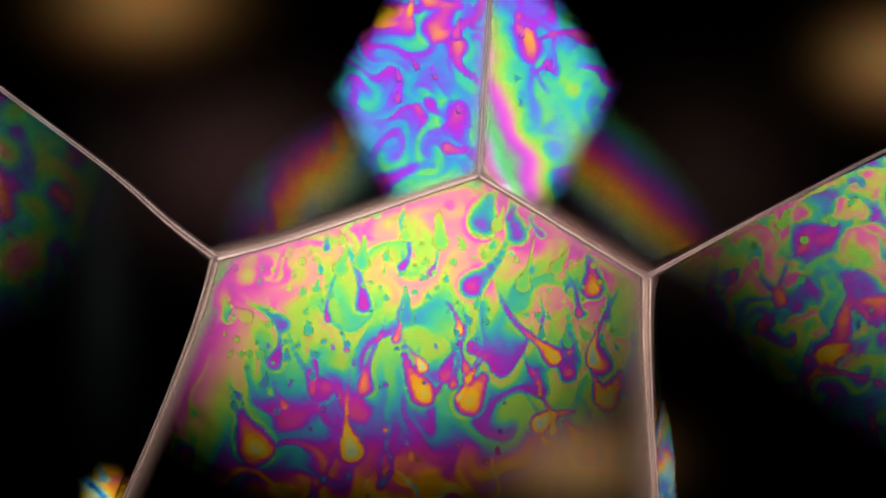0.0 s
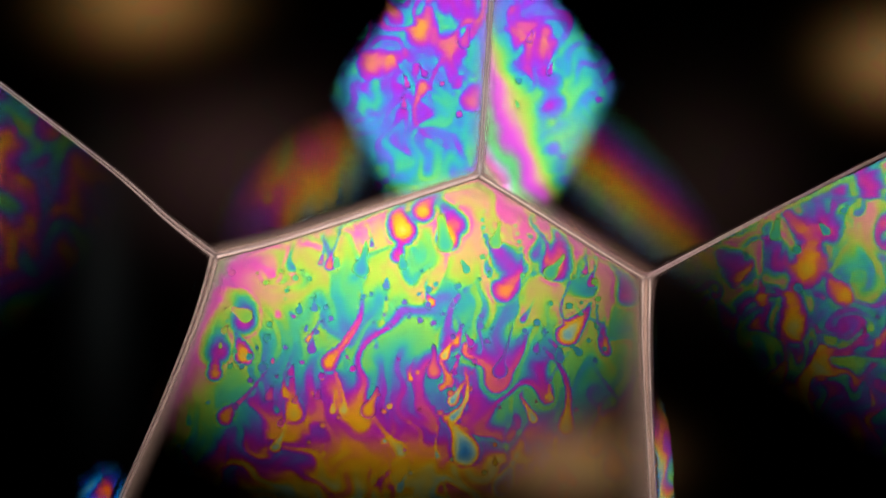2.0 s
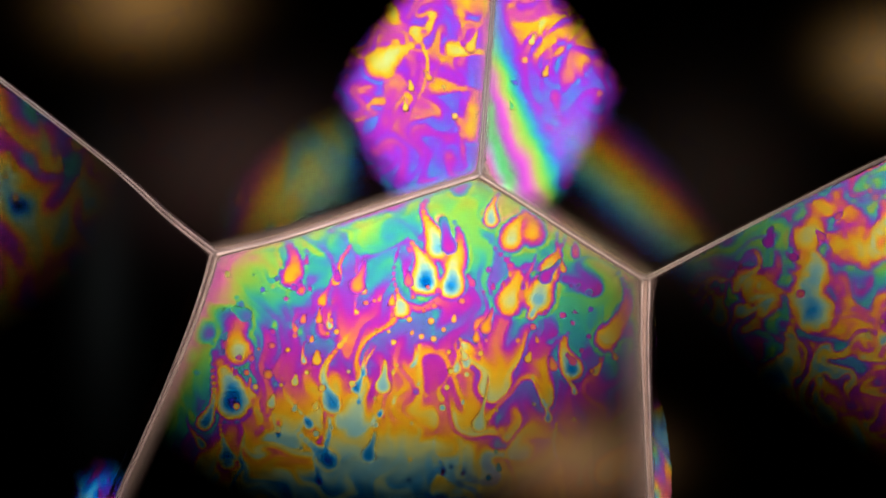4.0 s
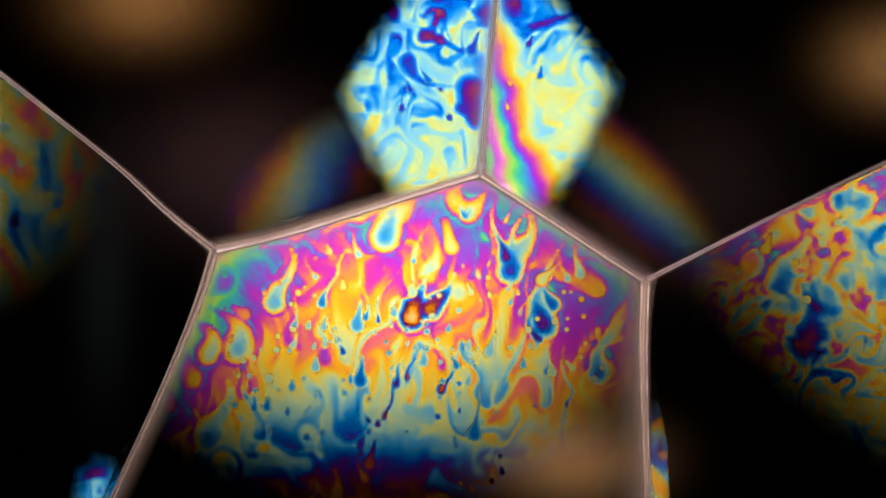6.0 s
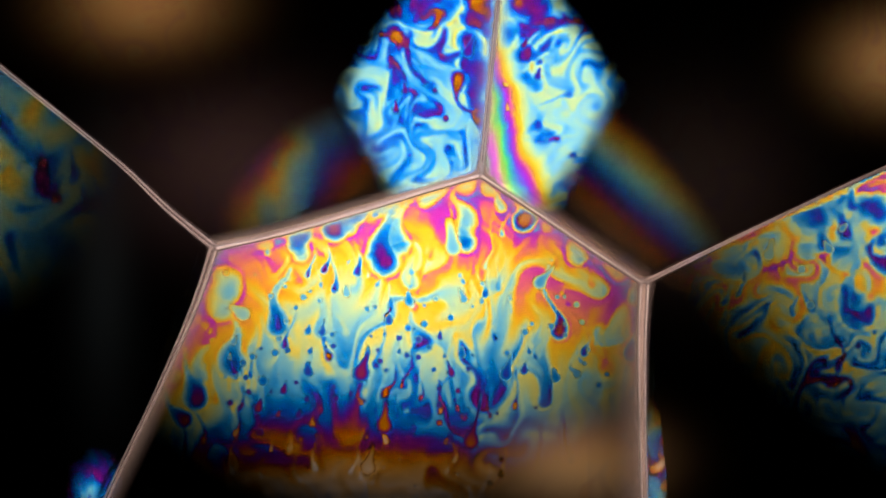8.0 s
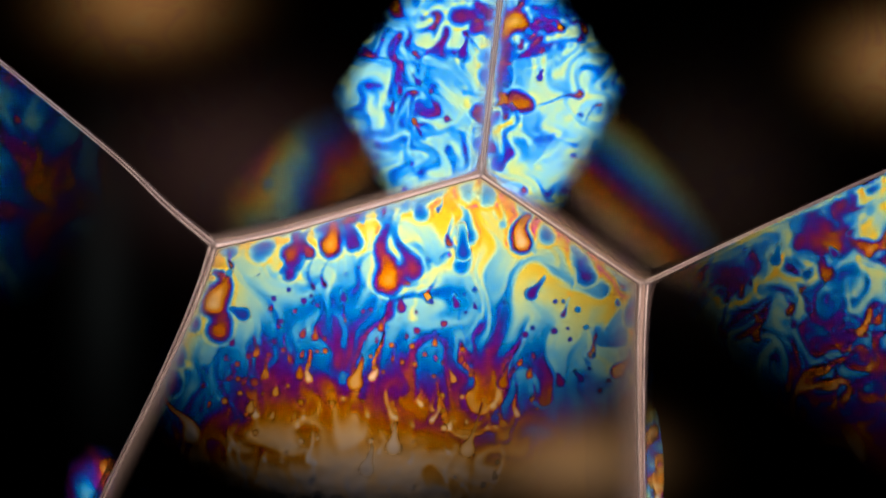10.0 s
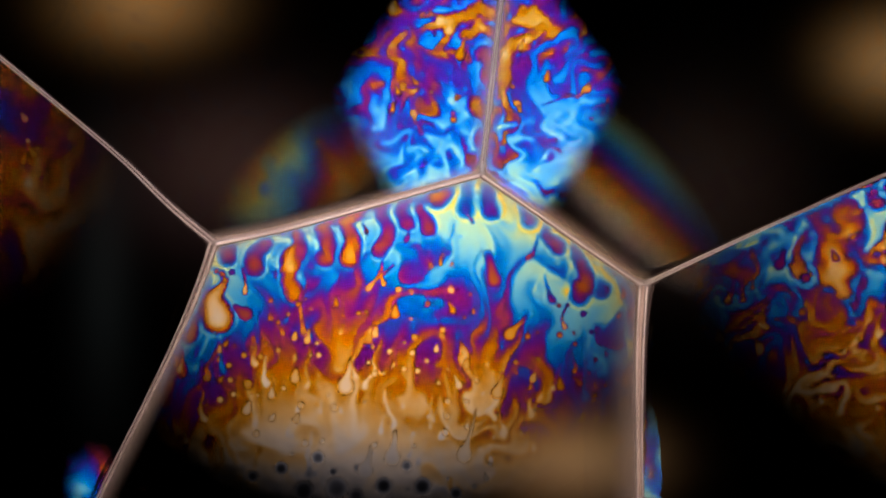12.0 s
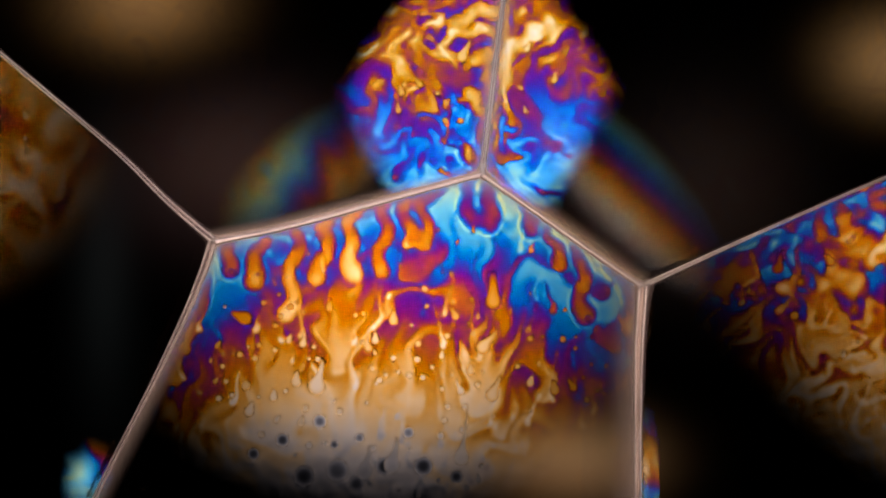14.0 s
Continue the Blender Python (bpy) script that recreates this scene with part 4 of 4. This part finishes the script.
for _ in range(250):
    x, y, size = rng.uniform(400, 960), rng.uniform(470, 720), rng.choice((3.5, 4.5, 5.5, 7))
    track = fall(x, y, 9, 860, 10)
    if clear_of(track, front_edge, 20) and free(film_front, track, size, 0.85):
        drop(film_front, "front", FRONT, track, size, 0, 0, 0.024)
for film, which, sheet, edge, area, count in (
        (film_ul, "upper_left", UPPER, upper_left_edge, (690, 825, 30, 255), 6),
        (film_ur, "upper_right", UPPER, upper_right_edge, (900, 980, 40, 200), 4),
        (film_r, "right", RIGHT, right_edge, (1290, 1560, 350, 640), 8),
        (film_l, "left", LEFT, left_edge, (0, 70, 200, 330), 4)):
    made = 0
    for _ in range(1200):
        if made >= count:
            break
        x, y, size = rng.uniform(*area[:2]), rng.uniform(*area[2:]), rng.choice((5, 7, 9, 12))
        track = fall(x, y, 7, area[3] + 80)
        if clear_of(track, edge, 20 + size) and free(film, track, size):
            drop(film, which, sheet, track, size, rng.choice((0, 1, 2, 3, 7, 7)), rng.uniform(-70, 70), 0.024)
            made += 1

# ---- studio round the foam, outside the view ----
def disc(radius, sides, depth):
    bm = bmesh.new()
    bmesh.ops.create_cone(bm, cap_ends=True, segments=sides, radius1=radius, radius2=radius, depth=depth)
    return bm


def rod(a, b, radius):
    a, b = Vector(a), Vector(b)
    bm = bmesh.new()
    bmesh.ops.create_cone(bm, cap_ends=True, segments=16, radius1=radius, radius2=radius, depth=(b - a).length)
    m = Matrix.Translation((a + b) / 2) @ (b - a).to_track_quat("Z", "Y").to_matrix().to_4x4()
    bmesh.ops.transform(bm, matrix=m, verts=bm.verts)
    return bm


FLOOR = -0.45


def studio_light(name, c, radius, sides, power, color, fade, label):
    root = tagged(new(name), label, "studio light", "studio lights behind the viewer")
    root.location = (c.x * MM, LIGHT_Y * MM, (c.y + HIGH) * MM)
    r = radius * MM
    turn = Matrix.Rotation(radians(90), 4, "X") @ Matrix.Rotation(radians(180 / sides), 4, "Z")
    bm = disc(r, sides, 0.002)
    bmesh.ops.transform(bm, matrix=turn, verts=bm.verts)
    part("diffuser", bm, glow_material(name + "_glow", color, power, fade), root, "glowing white cloth diffuser", False)
    bm = bmesh.new()
    bmesh.ops.create_cone(bm, cap_ends=True, segments=sides, radius1=r * 1.05, radius2=r * 0.25, depth=0.08)
    bmesh.ops.transform(bm, matrix=Matrix.Translation((0, -0.0425, 0)) @ turn, verts=bm.verts)
    part("housing", bm, M_CLOTH, root, "black cloth housing", False)
    z = FLOOR - (c.y + HIGH) * MM
    part("stand", rod((0, -0.09, 0.02), (0, -0.09, z + 0.01), 0.012), M_METAL, root, "black metal stand")
    part("foot", rod((0, -0.09, z), (0, -0.09, z + 0.02), 0.11), M_METAL, root)


studio_light("six_sided_softbox", OCTA_C, OCTA_R, 6, OCTA_POWER, (1.0, 0.86, 0.93), False, "glowing six-sided softbox on a black stand")
studio_light("round_soft_light", SOFT_C, SOFT_R, 48, SOFT_POWER, (1.0, 0.68, 0.58), True, "round soft lamp with a hot centre")

pedestal = tagged(new("pedestal"), "slim black acrylic pedestal under the soap foam", "pedestal")
part("top_plate", box((-0.045, -0.004, -0.006), (0.045, 0.016, 0.0), 0.0008), M_BLACK, pedestal)
part("column", box((-0.02, -0.003, FLOOR + 0.02), (0.02, 0.012, -0.006)), M_BLACK, pedestal)
part("base", box((-0.15, -0.15, FLOOR), (0.15, 0.15, FLOOR + 0.02), 0.003), M_BLACK, pedestal)

# three warm blurred lights and four faint haze patches, painted as backdrop emission
g = Graph("painted_distance_glow")
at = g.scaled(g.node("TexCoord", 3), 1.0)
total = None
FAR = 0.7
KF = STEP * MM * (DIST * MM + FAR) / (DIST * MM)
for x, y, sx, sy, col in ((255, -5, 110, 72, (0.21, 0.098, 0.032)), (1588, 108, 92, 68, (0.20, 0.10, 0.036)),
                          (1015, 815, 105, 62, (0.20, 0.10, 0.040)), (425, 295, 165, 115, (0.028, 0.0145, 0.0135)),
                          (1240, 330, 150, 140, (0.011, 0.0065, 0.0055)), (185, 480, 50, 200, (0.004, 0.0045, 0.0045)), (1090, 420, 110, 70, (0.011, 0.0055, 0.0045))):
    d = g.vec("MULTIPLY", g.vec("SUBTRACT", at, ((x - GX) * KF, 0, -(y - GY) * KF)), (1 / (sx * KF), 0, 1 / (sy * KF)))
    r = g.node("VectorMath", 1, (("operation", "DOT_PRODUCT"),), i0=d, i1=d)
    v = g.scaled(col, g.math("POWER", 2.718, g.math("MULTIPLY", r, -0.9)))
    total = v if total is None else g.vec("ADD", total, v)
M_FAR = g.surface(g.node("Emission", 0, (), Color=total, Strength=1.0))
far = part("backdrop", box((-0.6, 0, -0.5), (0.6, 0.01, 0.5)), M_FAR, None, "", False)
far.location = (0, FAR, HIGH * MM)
tagged(far, "dark distance with painted glows of warm blurred lights and faint haze", "backdrop", "", "structure")
for name, lo, hi in (("floor", (-0.8, -0.8, FLOOR - 0.05), (0.8, 0.8, FLOOR)), ("ceiling", (-0.8, -0.8, 0.8), (0.8, 0.8, 0.85)),
                     ("wall_north", (-0.8, 0.8, FLOOR), (0.8, 0.85, 0.8)), ("wall_south", (-0.8, -0.85, FLOOR), (0.8, -0.8, 0.8)),
                     ("wall_east", (0.8, -0.8, FLOOR), (0.85, 0.8, 0.8)), ("wall_west", (-0.85, -0.8, FLOOR), (-0.8, 0.8, 0.8))):
    tagged(part(name, box(lo, hi), M_FLOOR if name == "floor" else M_CLOTH, None, "", False), "matt black studio " + name.split("_")[0], "studio " + name.split("_")[0], "", "structure")


# ---- what moves ----
def foam_pose(share):
    """The whole foam turns slowly clockwise about its upper junction."""
    b = flat(*B) * MM
    pivot = Matrix.Translation((b.x, 0, b.y))
    shift = Matrix.Translation((5 * STEP * MM * share, 0, 2 * STEP * MM * share))
    return shift @ pivot @ pose(0, 0, 0, 0, 3.5 * share, 0) @ pivot.inverted()


def turn_about(place, degrees):
    b = flat(*place) * MM
    pivot = Matrix.Translation((b.x, 0, b.y))
    return pivot @ pose(0, 0, 0, 0, degrees, 0) @ pivot.inverted()


def motions():
    share = ((0, 0.0), (0.6, 0.02), (1.5, 0.09), (3.0, 0.19), (5.5, 0.39), (8.0, 0.62), (10.5, 0.79), (12.0, 0.88), (14.0, 1.0))
    walk(foam, [(t, foam_pose(s)) for t, s in share])
    for key, place, extra in (("S5", A, 0.6), ("S1", A, -0.4), ("S7", C, 0.4)):
        walk(BORDERS[key], [(t, turn_about(place, extra * s)) for t, s in share])
    # the upper films swing a little about the upper junction
    b = flat(*B) * MM
    pivot = Matrix.Translation((b.x, 0, b.y))
    for film in (film_ul, film_ur):
        walk(film, [(t, pivot @ pose(0, 0, 0, 0, 0, a) @ pivot.inverted()) for t, a in ((0, 0.46), (3, 0.22), (7.5, -0.17), (11, -0.33), (14, -0.42))])
    # the level falls as the films drain; the wedge's steepness goes with it
    for_stage = [[float(np.interp(t, [row[0] for row in THIN], [row[i] for row in THIN])) for i in (2, 3)] for t in STAGES]
    walk(drain, [(t, pose(-curve * MM, -slope * MM, (LEVEL - nm / 15.0) * MM)) for t, nm, (curve, slope) in zip(STAGES, LEVELS, for_stage)])
    walk(swirl, [(t, pose(0.3 * math.sin(0.3 * t) * MM, 0.42 * t * MM, -(5.0 * (1 - math.exp(-t / 3.5)) + 0.12 * t) * MM)) for t in (0, 1, 2, 3, 4.5, 6, 8, 10, 12, 14)])
    for ob, rows in MOVES:
        walk(ob, rows)


motions()
